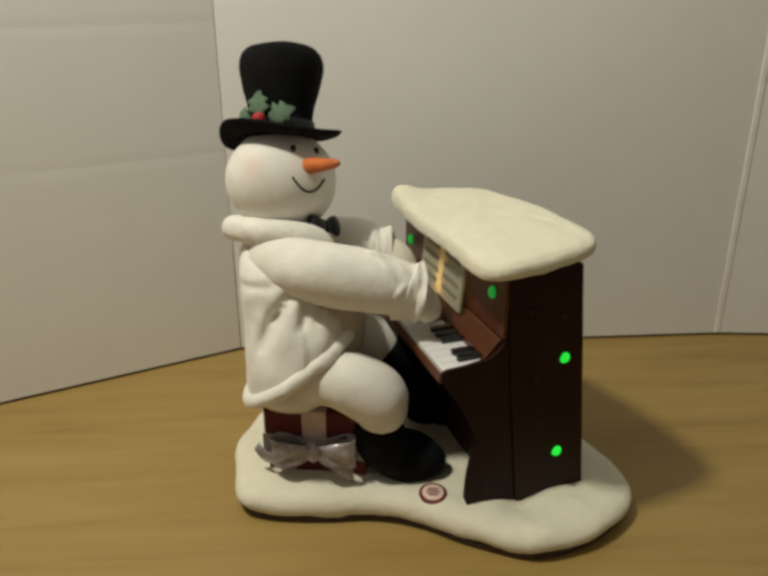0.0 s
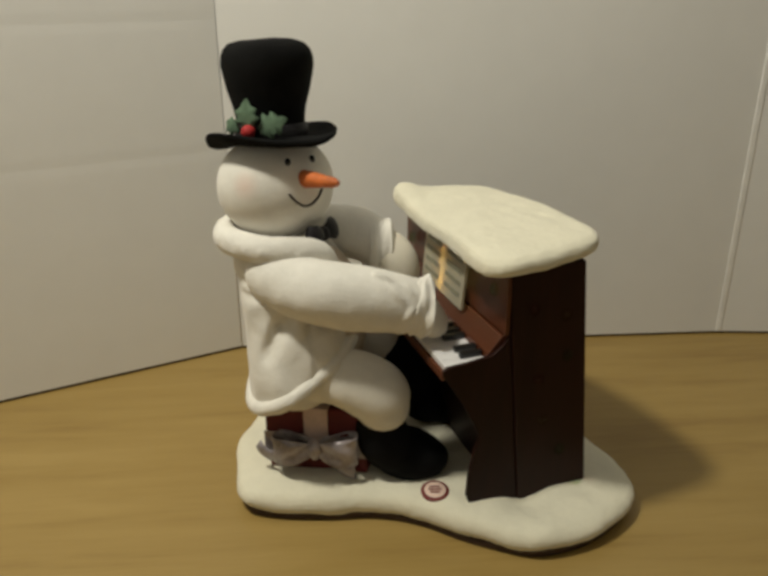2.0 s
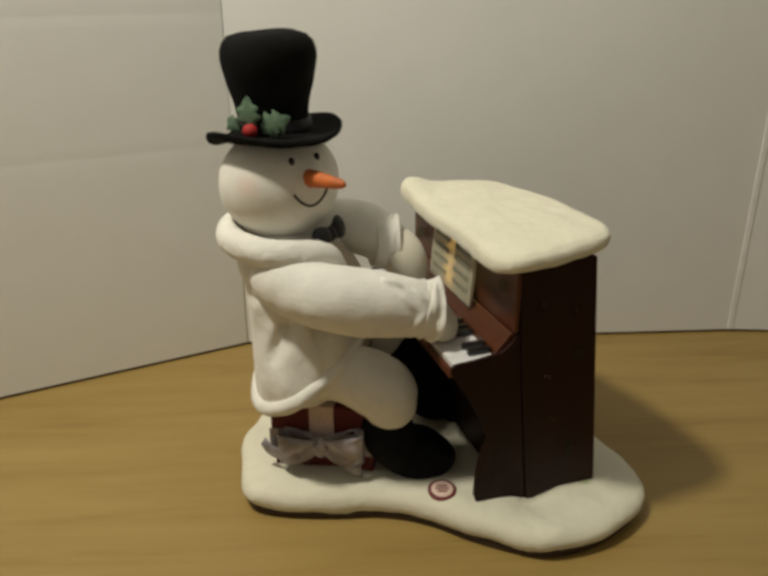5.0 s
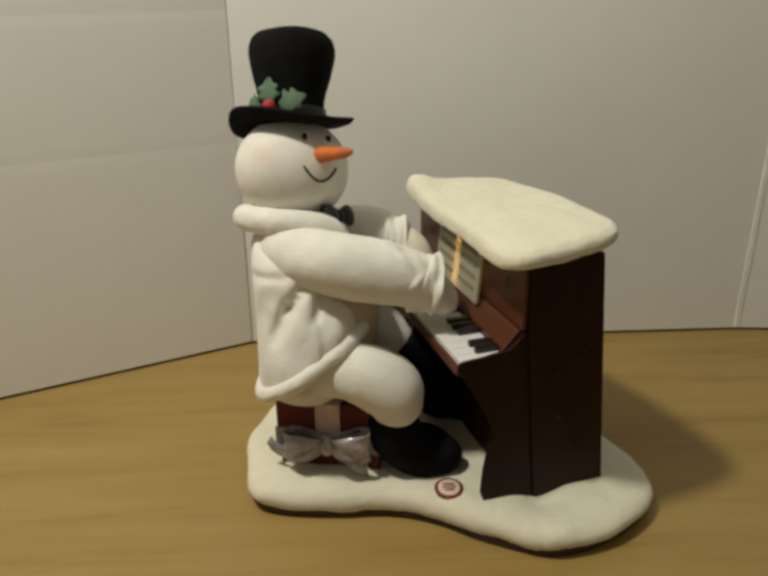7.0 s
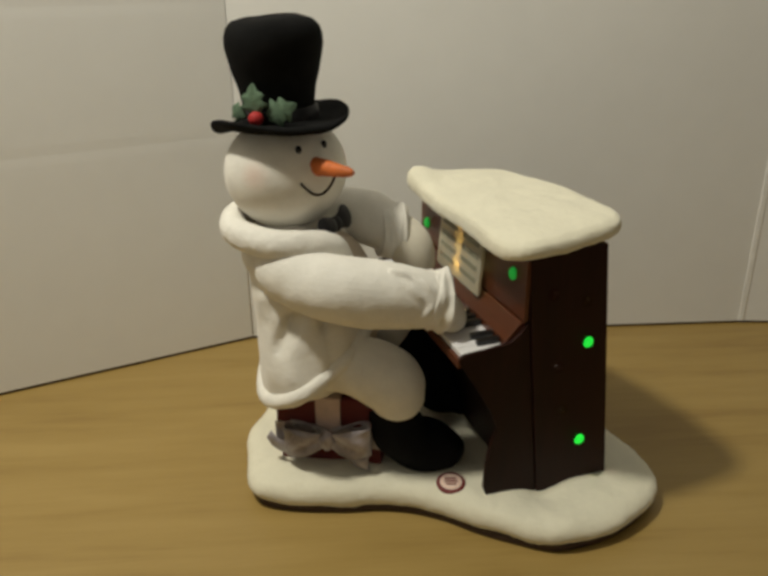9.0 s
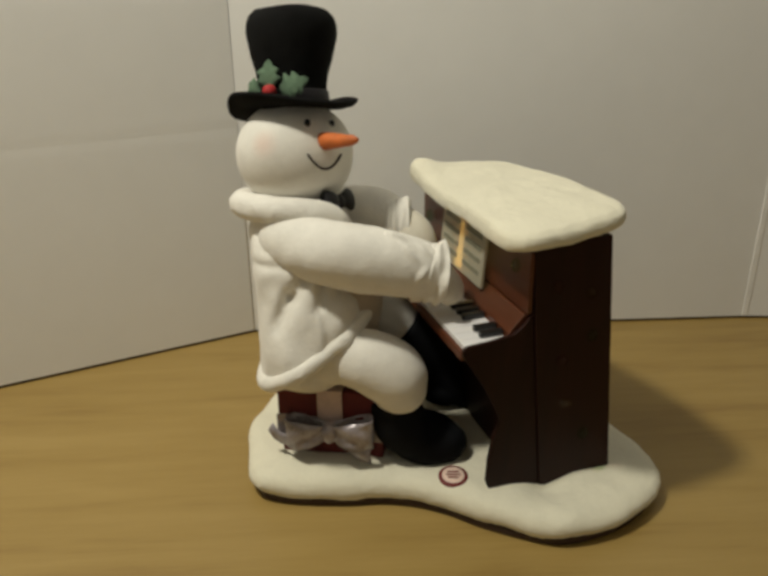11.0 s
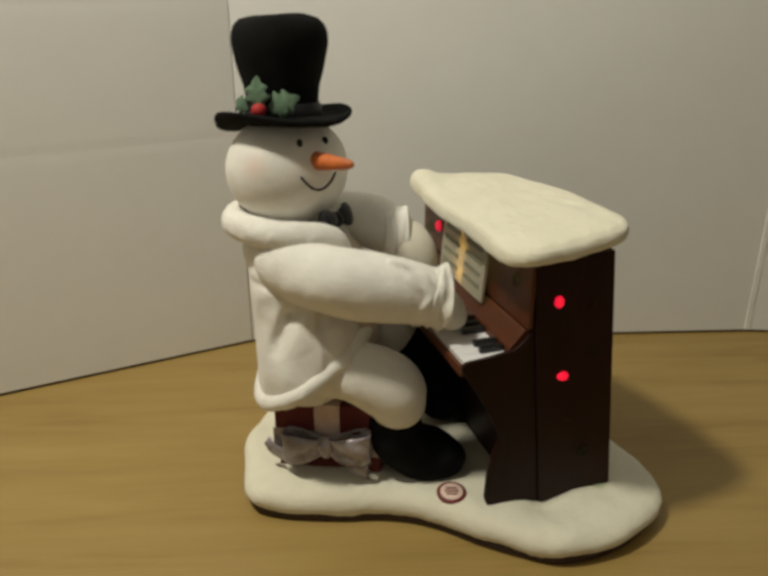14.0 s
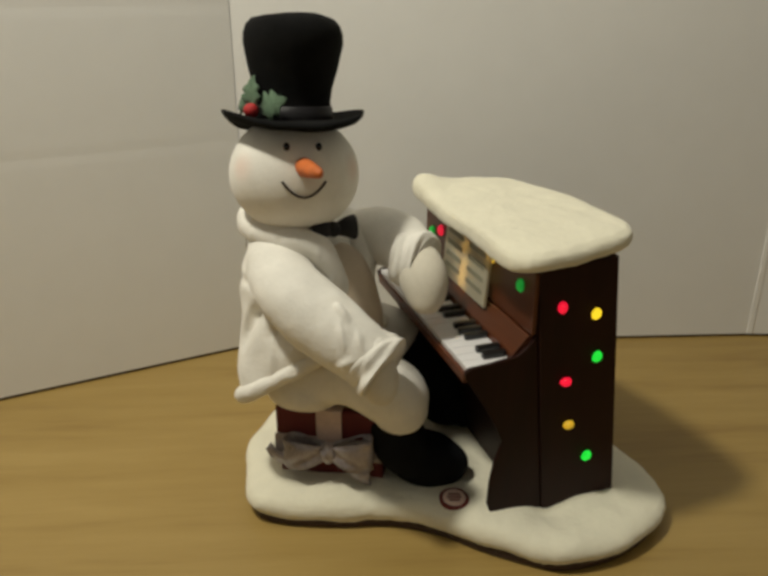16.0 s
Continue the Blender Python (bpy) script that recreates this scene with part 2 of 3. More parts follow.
def tube_bm(rows, n=6, seg=20, closed=False, bm=None, folds=0.0, fold_len=0.01, flat=1.0, caps=True):
    """A tube along rows (x, y, z, radius), rounded over; folds: cloth wrinkles across it; flat: height over width."""
    path = smooth_path(rows, n, closed)
    bm2 = bmesh.new()
    rings = []
    up = Vector((0, 0, 1))
    for i, p in enumerate(path):
        a = Vector(path[(i - 1) % len(path)][:3]) if closed or i else Vector(p[:3])
        b = Vector(path[(i + 1) % len(path)][:3]) if closed or i + 1 < len(path) else Vector(p[:3])
        d = (b - a).normalized()
        side = d.cross(up)
        side = side.normalized() if side.length > 1e-6 else Vector((1, 0, 0))
        nrm = side.cross(d).normalized()
        ring = []
        for j in range(seg):
            an = 2 * math.pi * j / seg
            o = side * math.cos(an) + nrm * math.sin(an) * flat
            k = 1.0
            if folds:
                q = Vector(p[:3]) / fold_len
                k += folds * (noise.noise(q + o * 0.8) + 0.5 * noise.noise(q * 2.3 + o * 1.5))
            ring.append(bm2.verts.new(Vector(p[:3]) + o * p[3] * k))
        rings.append(ring)
    m = len(rings)
    for i in range(m if closed else m - 1):
        r0, r1 = rings[i], rings[(i + 1) % m]
        for j in range(seg):
            bm2.faces.new((r0[j], r0[(j + 1) % seg], r1[(j + 1) % seg], r1[j]))
    if not closed and caps:
        for ring, q in ((rings[0], path[0]), (rings[-1], path[-1])):
            c = bm2.verts.new(Vector(q[:3]))
            for j in range(seg):
                bm2.faces.new((ring[j], ring[(j + 1) % seg], c))
    return merge(bm, bm2)


def lathe_bm(profile, seg=48, bm=None, shape=None):
    """Turned about z from (radius, z) rows; shape(x, y, z) may bend it."""
    bm2 = bmesh.new()
    rings = []
    for r, z in profile:
        ring = []
        for j in range(seg):
            an = 2 * math.pi * j / seg
            co = (r * math.cos(an), r * math.sin(an), z)
            ring.append(bm2.verts.new(shape(*co) if shape else co))
        rings.append(ring)
    for r0, r1 in zip(rings, rings[1:]):
        for j in range(seg):
            bm2.faces.new((r0[j], r0[(j + 1) % seg], r1[(j + 1) % seg], r1[j]))
    for ring in (rings[0], rings[-1]):
        c = bm2.verts.new(sum((v.co for v in ring), Vector()) / seg)
        for j in range(seg):
            bm2.faces.new((ring[j], ring[(j + 1) % seg], c))
    return merge(bm, bm2)


def prism_bm(poly, y0, y1, bevel=0.0, bm=None):
    """A profile in (x, z), extruded along y."""
    bm2 = bmesh.new()
    a = [bm2.verts.new((x, y0, z)) for x, z in poly]
    b = [bm2.verts.new((x, y1, z)) for x, z in poly]
    n = len(poly)
    bm2.faces.new(a), bm2.faces.new(b)
    for i in range(n):
        bm2.faces.new((a[i], a[(i + 1) % n], b[(i + 1) % n], b[i]))
    bmesh.ops.recalc_face_normals(bm2, faces=bm2.faces)
    if bevel:
        bmesh.ops.bevel(bm2, geom=bm2.edges[:], offset=bevel, segments=2, affect="EDGES", profile=0.6)
    return merge(bm, bm2)


def ring_solid_bm(outline, profile, center, bump=0.0, bump_len=0.02):
    """A cushion: the closed outline drawn in by (scale, z) rows."""
    bm2 = bmesh.new()
    rings = []
    cx, cy = center
    for s, z in profile:
        ring = []
        for x, y in outline:
            px, py = cx + (x - cx) * s, cy + (y - cy) * s
            q = Vector((px / bump_len, py / bump_len, z * 30))
            ring.append(bm2.verts.new((px, py, z + bump * (noise.noise(q) + 0.35 * noise.noise(q * 3.3)))))
        rings.append(ring)
    n = len(outline)
    for r0, r1 in zip(rings, rings[1:]):
        for j in range(n):
            bm2.faces.new((r0[j], r0[(j + 1) % n], r1[(j + 1) % n], r1[j]))
    for ring in (rings[0], rings[-1]):
        c = bm2.verts.new(sum((v.co for v in ring), Vector()) / n)
        for j in range(n):
            bm2.faces.new((ring[j], ring[(j + 1) % n], c))
    return bm2


def melt(ob, voxel=0.0012, rounds=6):
    """Grow the overlapping pieces of one stuffed body together."""
    r = ob.modifiers.new("melt", "REMESH")
    r.mode, r.voxel_size, r.use_smooth_shade = "VOXEL", voxel, True
    s = ob.modifiers.new("soften", "SMOOTH")
    s.factor, s.iterations = 0.5, rounds


def plush(ob, voxel, pile, wrinkle=0.0, wide=0.012):
    """Uneven nap on a soft part, with slack folds where wrinkle is given."""
    if not any(q.type == "REMESH" for q in ob.modifiers):
        g = ob.modifiers.new("weave", "REMESH")
        g.mode, g.voxel_size, g.use_smooth_shade = "VOXEL", voxel, True
    for size, deep in ((wide, wrinkle), (0.0035, pile)):
        if deep:
            tx = bpy.data.textures.new("nap", "CLOUDS")
            tx.noise_scale, tx.noise_depth = size, 2
            dm = ob.modifiers.new("nap", "DISPLACE")
            dm.texture, dm.strength, dm.mid_level = tx, deep, 0.5


# ---- the room round the table ----
def build_room():
    floor = obj("floor", box_bm(-2.0, 2.0, -2.2, 1.4, -0.80, -0.75), M_CARPET, smooth=False)
    tagged(floor, "brown carpeted floor under the table", "floor", kind="structure")
    for name, a in (("wall_north", (-2.0, 2.0, 1.3, 1.4, -0.75, 1.65)), ("wall_south", (-2.0, 2.0, -2.2, -2.1, -0.75, 1.65)),
                    ("wall_west", (-2.1, -2.0, -2.2, 1.4, -0.75, 1.65)), ("wall_east", (2.0, 2.1, -2.2, 1.4, -0.75, 1.65))):
        tagged(obj(name, box_bm(*a), M_ROOM, smooth=False), "plain pale painted room wall", "wall", kind="structure")
    tagged(obj("ceiling", box_bm(-2.1, 2.1, -2.2, 1.4, 1.65, 1.75), M_CEIL, smooth=False), "plain white ceiling", "ceiling", kind="structure")


def build_table():
    table = tagged(new("table"), "pale oak laminate table with fine long grain", "table")
    table.location = (0, 0, 0)
    part("tabletop", box_bm(-0.75, 0.75, -0.62, 0.42, -0.03, 0.0, 0.002), M_OAK, table, smooth=False)
    for x in (-0.69, 0.69):
        for y in (-0.56, 0.36):
            part("leg", box_bm(x - 0.03, x + 0.03, y - 0.03, y + 0.03, -0.75, -0.03, 0.002), M_OAK, table, smooth=False)


def board_bm(a, b, height, thick, creases=(), sink=0.0, foot=0.0):
    """An upright panel from a to b on the table, its face towards the toy; creases: heights of pressed folds."""
    a, b = Vector((*a, 0)), Vector((*b, 0))
    d = (b - a).normalized()
    nrm = Vector((d.y, -d.x, 0))
    zs = [foot]
    for z in creases:
        zs += [z - 0.006, z, z + 0.006]
    zs.append(height)
    bm2 = bmesh.new()
    front, back = [], []
    for z in zs:
        dent = 0.00013 if any(abs(z - q) < 1e-6 for q in creases) else 0.0
        off = nrm * (-sink - dent)
        front.append([bm2.verts.new(p + off + Vector((0, 0, z))) for p in (a, b)])
        back.append([bm2.verts.new(p + off - nrm * thick + Vector((0, 0, z))) for p in (a, b)])
    for r in (front, back):
        for p, q in zip(r, r[1:]):
            bm2.faces.new((p[0], p[1], q[1], q[0]))
    for k in (0, 1):
        for i in range(len(zs) - 1):
            bm2.faces.new((front[i][k], front[i + 1][k], back[i + 1][k], back[i][k]))
    for i in (0, -1):
        bm2.faces.new((front[i][0], front[i][1], back[i][1], back[i][0]))
    return bm2


def build_boards():
    corner, turn_at, far_left, far_right = (-0.1101, 0.1388), (0.2660, 0.1652), (-0.46, -0.0538), (0.56, 0.1552)
    left = tagged(new("side_board"), "white cardboard side panel standing as a backdrop, with pressed fold lines", "backdrop board", group="backdrop boards")
    part("panel", board_bm(far_left, (corner[0] - 0.0004, corner[1]), 0.55, 0.004, creases=(0.154, 0.239), foot=0.0022), M_BOARD, left, smooth=False)
    mid = tagged(new("back_board"), "white cardboard back panel standing behind the toy", "backdrop board", group="backdrop boards")
    part("panel", board_bm((corner[0] + 0.0004, corner[1]), turn_at, 0.55, 0.004, foot=0.0022), M_BOARD, mid, smooth=False)
    right = tagged(new("side_board"), "white cardboard side panel with a raised fold edge", "backdrop board", group="backdrop boards")
    part("panel", board_bm((turn_at[0] + 0.0004, turn_at[1]), far_right, 0.55, 0.004, foot=0.0022), M_BOARD, right, smooth=False)
    part("fold_edge", board_bm((turn_at[0] - 0.0018, turn_at[1] - 0.0008), (turn_at[0] + 0.0018, turn_at[1] - 0.0008), 0.55, 0.0035, foot=0.0024), M_FOLD, right, "pale raised fold strip", smooth=False)
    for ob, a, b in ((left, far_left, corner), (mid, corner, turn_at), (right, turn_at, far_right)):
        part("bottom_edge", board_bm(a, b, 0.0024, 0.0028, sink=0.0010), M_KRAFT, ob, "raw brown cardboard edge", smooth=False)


# ---- the snowy base ----
def build_base():
    base = tagged(new("snow_base"), "cream plush snow-covered base with a rounded bean outline", "toy base")
    outline = [tuple(p) for p in smooth_path([
        (-0.0835, -0.026), (-0.0785, -0.049), (-0.067, -0.0590), (-0.037, -0.062), (-0.006, -0.0605), (0.019, -0.067), (0.041, -0.079),
        (0.064, -0.0880), (0.0790, -0.090), (0.1025, -0.0820), (0.1240, -0.065), (0.1345, -0.046), (0.1322, -0.028), (0.1230, -0.005), (0.108, 0.025),
        (0.100, 0.060), (0.082, 0.098), (0.050, 0.116), (0.014, 0.108), (-0.018, 0.086), (-0.048, 0.070), (-0.070, 0.050), (-0.081, 0.022), (-0.087, -0.004)], 6, True)]
    c = (0.028, 0.004)
    snow_bm = ring_solid_bm(outline, [(0.95, 0.0040), (0.982, 0.0042), (1.0, 0.0078), (0.995, 0.0108), (0.973, 0.0132), (0.935, 0.0148), (0.86, 0.0158),
                                         (0.79, 0.0160), (0.72, 0.0162), (0.65, 0.0162), (0.58, 0.0162), (0.5, 0.0162), (0.4, 0.0162), (0.2, 0.0162)], c, 0.0014)
    part("tray", ring_solid_bm(outline, [(0.965, 0.0), (0.972, 0.0005), (0.972, 0.0046), (0.9, 0.0048)], c), M_TRAY, base, "dark plastic tray under the snow")
    # the snow sinks along the piano's side
    for v in snow_bm.verts:
        if v.co.z > 0.0125:
            v.co.z -= 0.0052 * math.exp(-((v.co.x - 0.0735) / 0.0130) ** 2 - ((v.co.y + 0.0610) / 0.0105) ** 2)
        if v.co.z > 0.010:      # and banks up against the gift box
            v.co.z += 0.0030 * math.exp(-((v.co.x + 0.028) / 0.032) ** 2 - ((v.co.y + 0.036) / 0.014) ** 2)
    plush(part("snow", snow_bm, M_SNOW, base), 0.0013, 0.0006, 0.0014, 0.02)
    # the round press-here sticker
    disc = lathe_bm([(0.0074, -0.002), (0.0074, 0.0005), (0.0070, 0.0008)], 40)
    badge = part("press_button", disc, M_RING, base, "round button with a dark red rim and unreadable print", matrix=pose(0.0262, -0.0570, 0.0166, 6, 0, 0))
    part("button_face", lathe_bm([(0.0057, 0.0), (0.0057, 0.0010), (0.0054, 0.0012)], 40), M_STICKER, badge)
    for i, (w, y) in enumerate(((0.0058, 0.0020), (0.0070, 0.0), (0.0052, -0.0020))):
        part("print_bar", box_bm(-w / 2, w / 2, y - 0.0005, y + 0.0005, 0.0011, 0.0014), M_RING, badge, smooth=False)


# ---- the piano ----
PIANO = pose(0.0457, -0.0657, 0, 0, 0, 19)
WIDE = 0.133
LIGHTS = []


def bulb_bm(r, deep):
    """A small drop-shaped bulb standing out along its z axis, longer along its y axis."""
    return lathe_bm([(0.25 * r, deep), (0.62 * r, deep * 0.86), (0.9 * r, deep * 0.5), (r, 0.0)], 18,
                    shape=lambda x, y, z: (x * (1 - 0.12 * y / r), y * 1.22 + (0.12 * r if y > 0 else 0), z))


def add_light(piano, color, m, r=0.0023, lit=LIT):
    lens = part("light_lens", bulb_bm(r * 1.06, 0.0030), GLASS[color], piano, "small clear %s fairy-light lens" % color, matrix=m)
    led = part("light_core", bulb_bm(r, 0.0026), lit[color], lens, "glowing %s bulb core" % color)
    LIGHTS.append((color, led))


def build_piano():
    piano = tagged(new("upright_piano"), "dark brown toy upright piano with snow roof and fairy lights", "toy piano")
    piano.matrix_basis = PIANO
    part("carcass", prism_bm([(0.0658, 0.006), (0.0518, 0.1420), (0.0132, 0.1390), (0.0154, 0.1086), (0.0256, 0.006)], 0.0, WIDE, 0.0007), M_WOOD, piano, smooth=False)
    cheek = [(0.0150, 0.1080), (0.0112, 0.1030), (0.0062, 0.0990), (-0.0060, 0.0970), (-0.0165, 0.0962), (-0.0190, 0.0945), (-0.0185, 0.0915), (-0.0135, 0.0835),
             (-0.0070, 0.0729), (-0.0015, 0.0620), (0.0015, 0.0545), (0.0008, 0.0510), (-0.0015, 0.0450), (-0.0035, 0.0330), (-0.0041, 0.0203), (0.0012, 0.0060), (0.0253, 0.0060)]
    for y in (0.0008, WIDE - 0.0030):
        part("side_cheek", prism_bm(cheek, y, y + 0.0022, 0.0004), M_WOOD, piano, smooth=False)
    part("lower_panel", prism_bm([(-0.0060, 0.0880), (0.0100, 0.0600), (0.0170, 0.0100), (0.0240, 0.0100), (0.0140, 0.0880)], 0.0032, WIDE - 0.0032), M_WOOD, piano, smooth=False)
    part("key_bed", box_bm(-0.0188, 0.014, 0.0032, WIDE - 0.0032, 0.0885, 0.0930, 0.0006), M_WOOD2, piano, "reddish brown key rail", smooth=False)
    part("music_ledge", prism_bm([(0.0046, 0.0935), (0.0148, 0.0935), (0.0146, 0.1076), (0.0116, 0.1072), (0.0046, 0.0990)], 0.0032, WIDE - 0.0032, 0.0006), M_WOOD2, piano, "reddish brown sloping ledge", smooth=False)
    part("upper_panel", box_bm(0.0118, 0.0140, 0.0006, WIDE - 0.0006, 0.1085, 0.1375, 0.0004), M_WOOD2, piano, "reddish brown upper front panel", smooth=False)
    # keys
    n = 19
    kw = 0.0067
    me_w = me_b = None
    for i in range(n):
        y = 0.0032 + i * kw
        if me_w is None:
            k = part("white_key", box_bm(-0.0172, 0.0045, 0.00015, kw - 0.00015, 0.0931, 0.0957, 0.0003), M_IVORY, piano, smooth=False)
            me_w = k.data
        else:
            k = new("white_key", me_w)
            k.parent = piano
        k.location = (0, y, 0)
    for i in range(1, n):
        if i % 7 in (0, 3):
            continue
        if me_b is None:
            k = part("black_key", box_bm(-0.0070, 0.0044, -0.0016, 0.0016, 0.0958, 0.0985, 0.0004), M_EBONY, piano, smooth=False)
            me_b = k.data
        else:
            k = new("black_key", me_b)
            k.parent = piano
        k.location = (0, 0.0030 + i * kw, 0)
    # sheet music, an open double page
    sheet = part("sheet_music", box_bm(-0.0008, 0.0008, -0.0270, 0.0270, 0.0, 0.0370, 0.0003), M_SHEET, piano, "open cream sheet of music with grey staves", smooth=False,
                 matrix=pose(0.0075, 0.0672, 0.1056, 0, 5, 0))
    for half in (-1, 1):
        for r in range(5):
            z = 0.0055 + r * 0.0062
            part("stave_bar", box_bm(-0.0011, -0.00085, half * 0.0135 - 0.0095, half * 0.0135 + 0.0095, z, z + 0.0025), M_INK, sheet, smooth=False)
    part("sheet_lamp", tube_bm([(0.0106, 0.0685, 0.1075, 0.0010), (0.0106, 0.0685, 0.1095, 0.0018), (0.0110, 0.0682, 0.1140, 0.0008), (0.0112, 0.0678, 0.1340, 0.0003)], 4, 10), M_AMBER, piano, "glowing amber lamp behind the sheet music")
    # fairy lights
    side = pose(0, 0, 0, 90, 0, 0)
    for color, u, z, turn in (("red", 0.0257, 0.1207, 180), ("yellow", 0.0433, 0.1154, 160), ("green", 0.0463, 0.0934, 150),
                              ("red", 0.0313, 0.0825, 90), ("yellow", 0.0350, 0.0587, -80), ("green", 0.0469, 0.0390, 140)):
        add_light(piano, color, pose(u, 0.0002, z) @ side @ pose(0, 0, 0, 0, 0, turn), lit=WEAK if z == 0.0587 else LIT)
    front = pose(0, 0, 0, 0, -90, 0)
    for color, v, z in (("green", 0.1215, 0.1195), ("red", 0.1085, 0.1240), ("yellow", 0.0430, 0.1310), ("green", 0.0128, 0.1280)):
        add_light(piano, color, pose(0.0120, v, z) @ front @ pose(0, 0, 0, 0, 0, 90), 0.0026, LIT_FRONT)
    # snow roof
    out = [tuple(p) for p in smooth_path([(-0.0030, 0.006), (0.002, -0.0065), (0.013, -0.0100), (0.032, -0.0085), (0.050, -0.0055), (0.0585, 0.002), (0.0610, 0.014), (0.0600, 0.05),
                                          (0.0535, 0.09), (0.044, 0.110), (0.033, 0.121), (0.018, 0.127), (0.005, 0.126), (-0.0030, 0.117), (-0.0015, 0.10), (-0.0005, 0.05)], 6, True)]
    bm = ring_solid_bm(out, [(0.80, 0.0026), (0.93, 0.0016), (0.985, 0.0026), (1.0, 0.0056), (0.99, 0.0084), (0.95, 0.0104), (0.86, 0.0115), (0.6, 0.0117), (0.3, 0.0117)], (0.028, 0.068), 0.0010, 0.018)
    for v in bm.verts:
        v.co.z += 0.1388 + 0.09 * v.co.x - 0.012 * v.co.y + 0.0062 * math.exp(-((v.co.x - 0.002) / 0.012) ** 2 - ((v.co.y - 0.119) / 0.014) ** 2) - 0.0016 * math.exp(-((v.co.x - 0.004) / 0.010) ** 2 - ((v.co.y - 0.075) / 0.035) ** 2)
    part("snow_roof", bm, M_SNOW, piano, "thick cream plush snow on the piano lid")
    plush(bpy.context.scene.objects["snow_roof"], 0.0010, 0.0005, 0.0010, 0.02)


# ---- the wrapped gift that serves as a stool ----
def build_gift():
    gift = tagged(new("gift_box"), "burgundy gift box with silver ribbon used as a stool", "gift box")
    gift.matrix_basis = pose(-0.0318, -0.0130, 0.0150, 0, 0, -9)
    w, d, h = 0.0268, 0.027, 0.0395
    part("box", box_bm(-w, w, -d, d, 0.0, h, 0.0015), M_RED, gift, smooth=False)
    part("lid", box_bm(-w - 0.0012, w + 0.0012, -d - 0.0012, d + 0.0012, h - 0.0150, h + 0.0015, 0.0015), M_RED, gift, smooth=False)
    rb = box_bm(-0.0065, 0.0065, -d - 0.0020, d + 0.002, h + 0.0012, h + 0.0022, 0.0003)
    box_bm(-0.0065, 0.0065, -d - 0.0024, -d - 0.0013, 0.016, h + 0.0022, 0.0003, rb)
    part("ribbon", rb, M_RIBBON, gift, "pinkish silver ribbon band", smooth=False)
    part("ribbon", box_bm(-w - 0.0018, w + 0.0018, -d - 0.0020, -d - 0.0012, 0.0135, 0.0255, 0.0003), M_ORGANZA, gift, "sheer silver ribbon band", smooth=False)

    def loop(side, tilt):
        bm2 = bmesh.new()
        rings = []
        nseg = 26
        for i in range(nseg + 1):
            a = 2 * math.pi * i / nseg
            x = side * (0.0115 - 0.0115 * math.cos(a))
            y = -0.0055 - 0.0062 * math.sin(a) * (0.35 + 0.65 * abs(math.sin(a / 2)))
            wid = 0.0036 + 0.0052 * (abs(x) / 0.023) ** 0.6
            ring = []
            for j in range(7):
                f = j / 6 - 0.5
                ring.append(bm2.verts.new((x, y - 0.0012 * math.cos(f * 9 + i * 0.7), f * 2 * wid + tilt * abs(x))))
            rings.append(ring)
        for r0, r1 in zip(rings, rings[1:]):
            for j in range(6):
                bm2.faces.new((r0[j], r0[j + 1], r1[j + 1], r1[j]))
        return bm2

    def tail(pts, wid):
        bm2 = bmesh.new()
        path = smooth_path(pts, 6)
        prev = None
        for i, p in enumerate(path):
            f = i / (len(path) - 1)
            ww = wid * (0.7 + 0.5 * f)
            notch = 0.0025 if i == len(path) - 1 else 0.0
            cur = [bm2.verts.new((p[0] + dx, p[1] - 0.0006 * math.sin(9 * f + k), p[2] + ww * k)) for k, dx in ((-1, 0), (0, -notch), (1, 0))]
            if prev:
                for j in (0, 1):
                    bm2.faces.new((prev[j], prev[j + 1], cur[j + 1], cur[j]))
            prev = cur
        return bm2

    at = pose(0.0005, -d - 0.001, 0.0205)
    bow = part("bow_knot", ball_bm((0, -0.0060, 0), (0.0045, 0.0042, 0.0055), seg=20, wobble=0.3), M_ORGANZA, gift, "sheer silver organza bow", matrix=at)
    for side, tilt in ((-1, -0.10), (1, 0.06)):
        lp = part("bow_loop", loop(side, tilt), M_ORGANZA, bow)
        lp.modifiers.new("thick", "SOLIDIFY").thickness = 0.0005
    for pts in (([(-0.002, -0.004, -0.002), (-0.014, -0.005, -0.005), (-0.024, -0.006, -0.0070), (-0.031, -0.003, -0.0040)]),
                ([(0.002, -0.004, -0.002), (0.010, -0.006, -0.0075), (0.016, -0.008, -0.0110), (0.022, -0.006, -0.0120)])):
        tl = part("bow_tail", tail(pts, 0.0034), M_ORGANZA, bow)
        tl.modifiers.new("thick", "SOLIDIFY").thickness = 0.0005


# ---- the snowman ----
HIP = (-0.050, -0.012, 0.050)
MOVERS = {}
GROOVES = ((0.006, 0.068, -0.004, 0.055, 0.0026, 0.0060), (-0.004, 0.055, -0.010, 0.041, 0.0030, 0.0055), (0.013, 0.066, 0.0105, 0.051, 0.0020, 0.0070),
           (0.0195, 0.065, 0.018, 0.054, 0.0020, 0.0065), (-0.027, 0.069, -0.006, 0.070, 0.0022, 0.0040), (-0.024, 0.040, -0.012, 0.062, 0.0040, 0.0016))


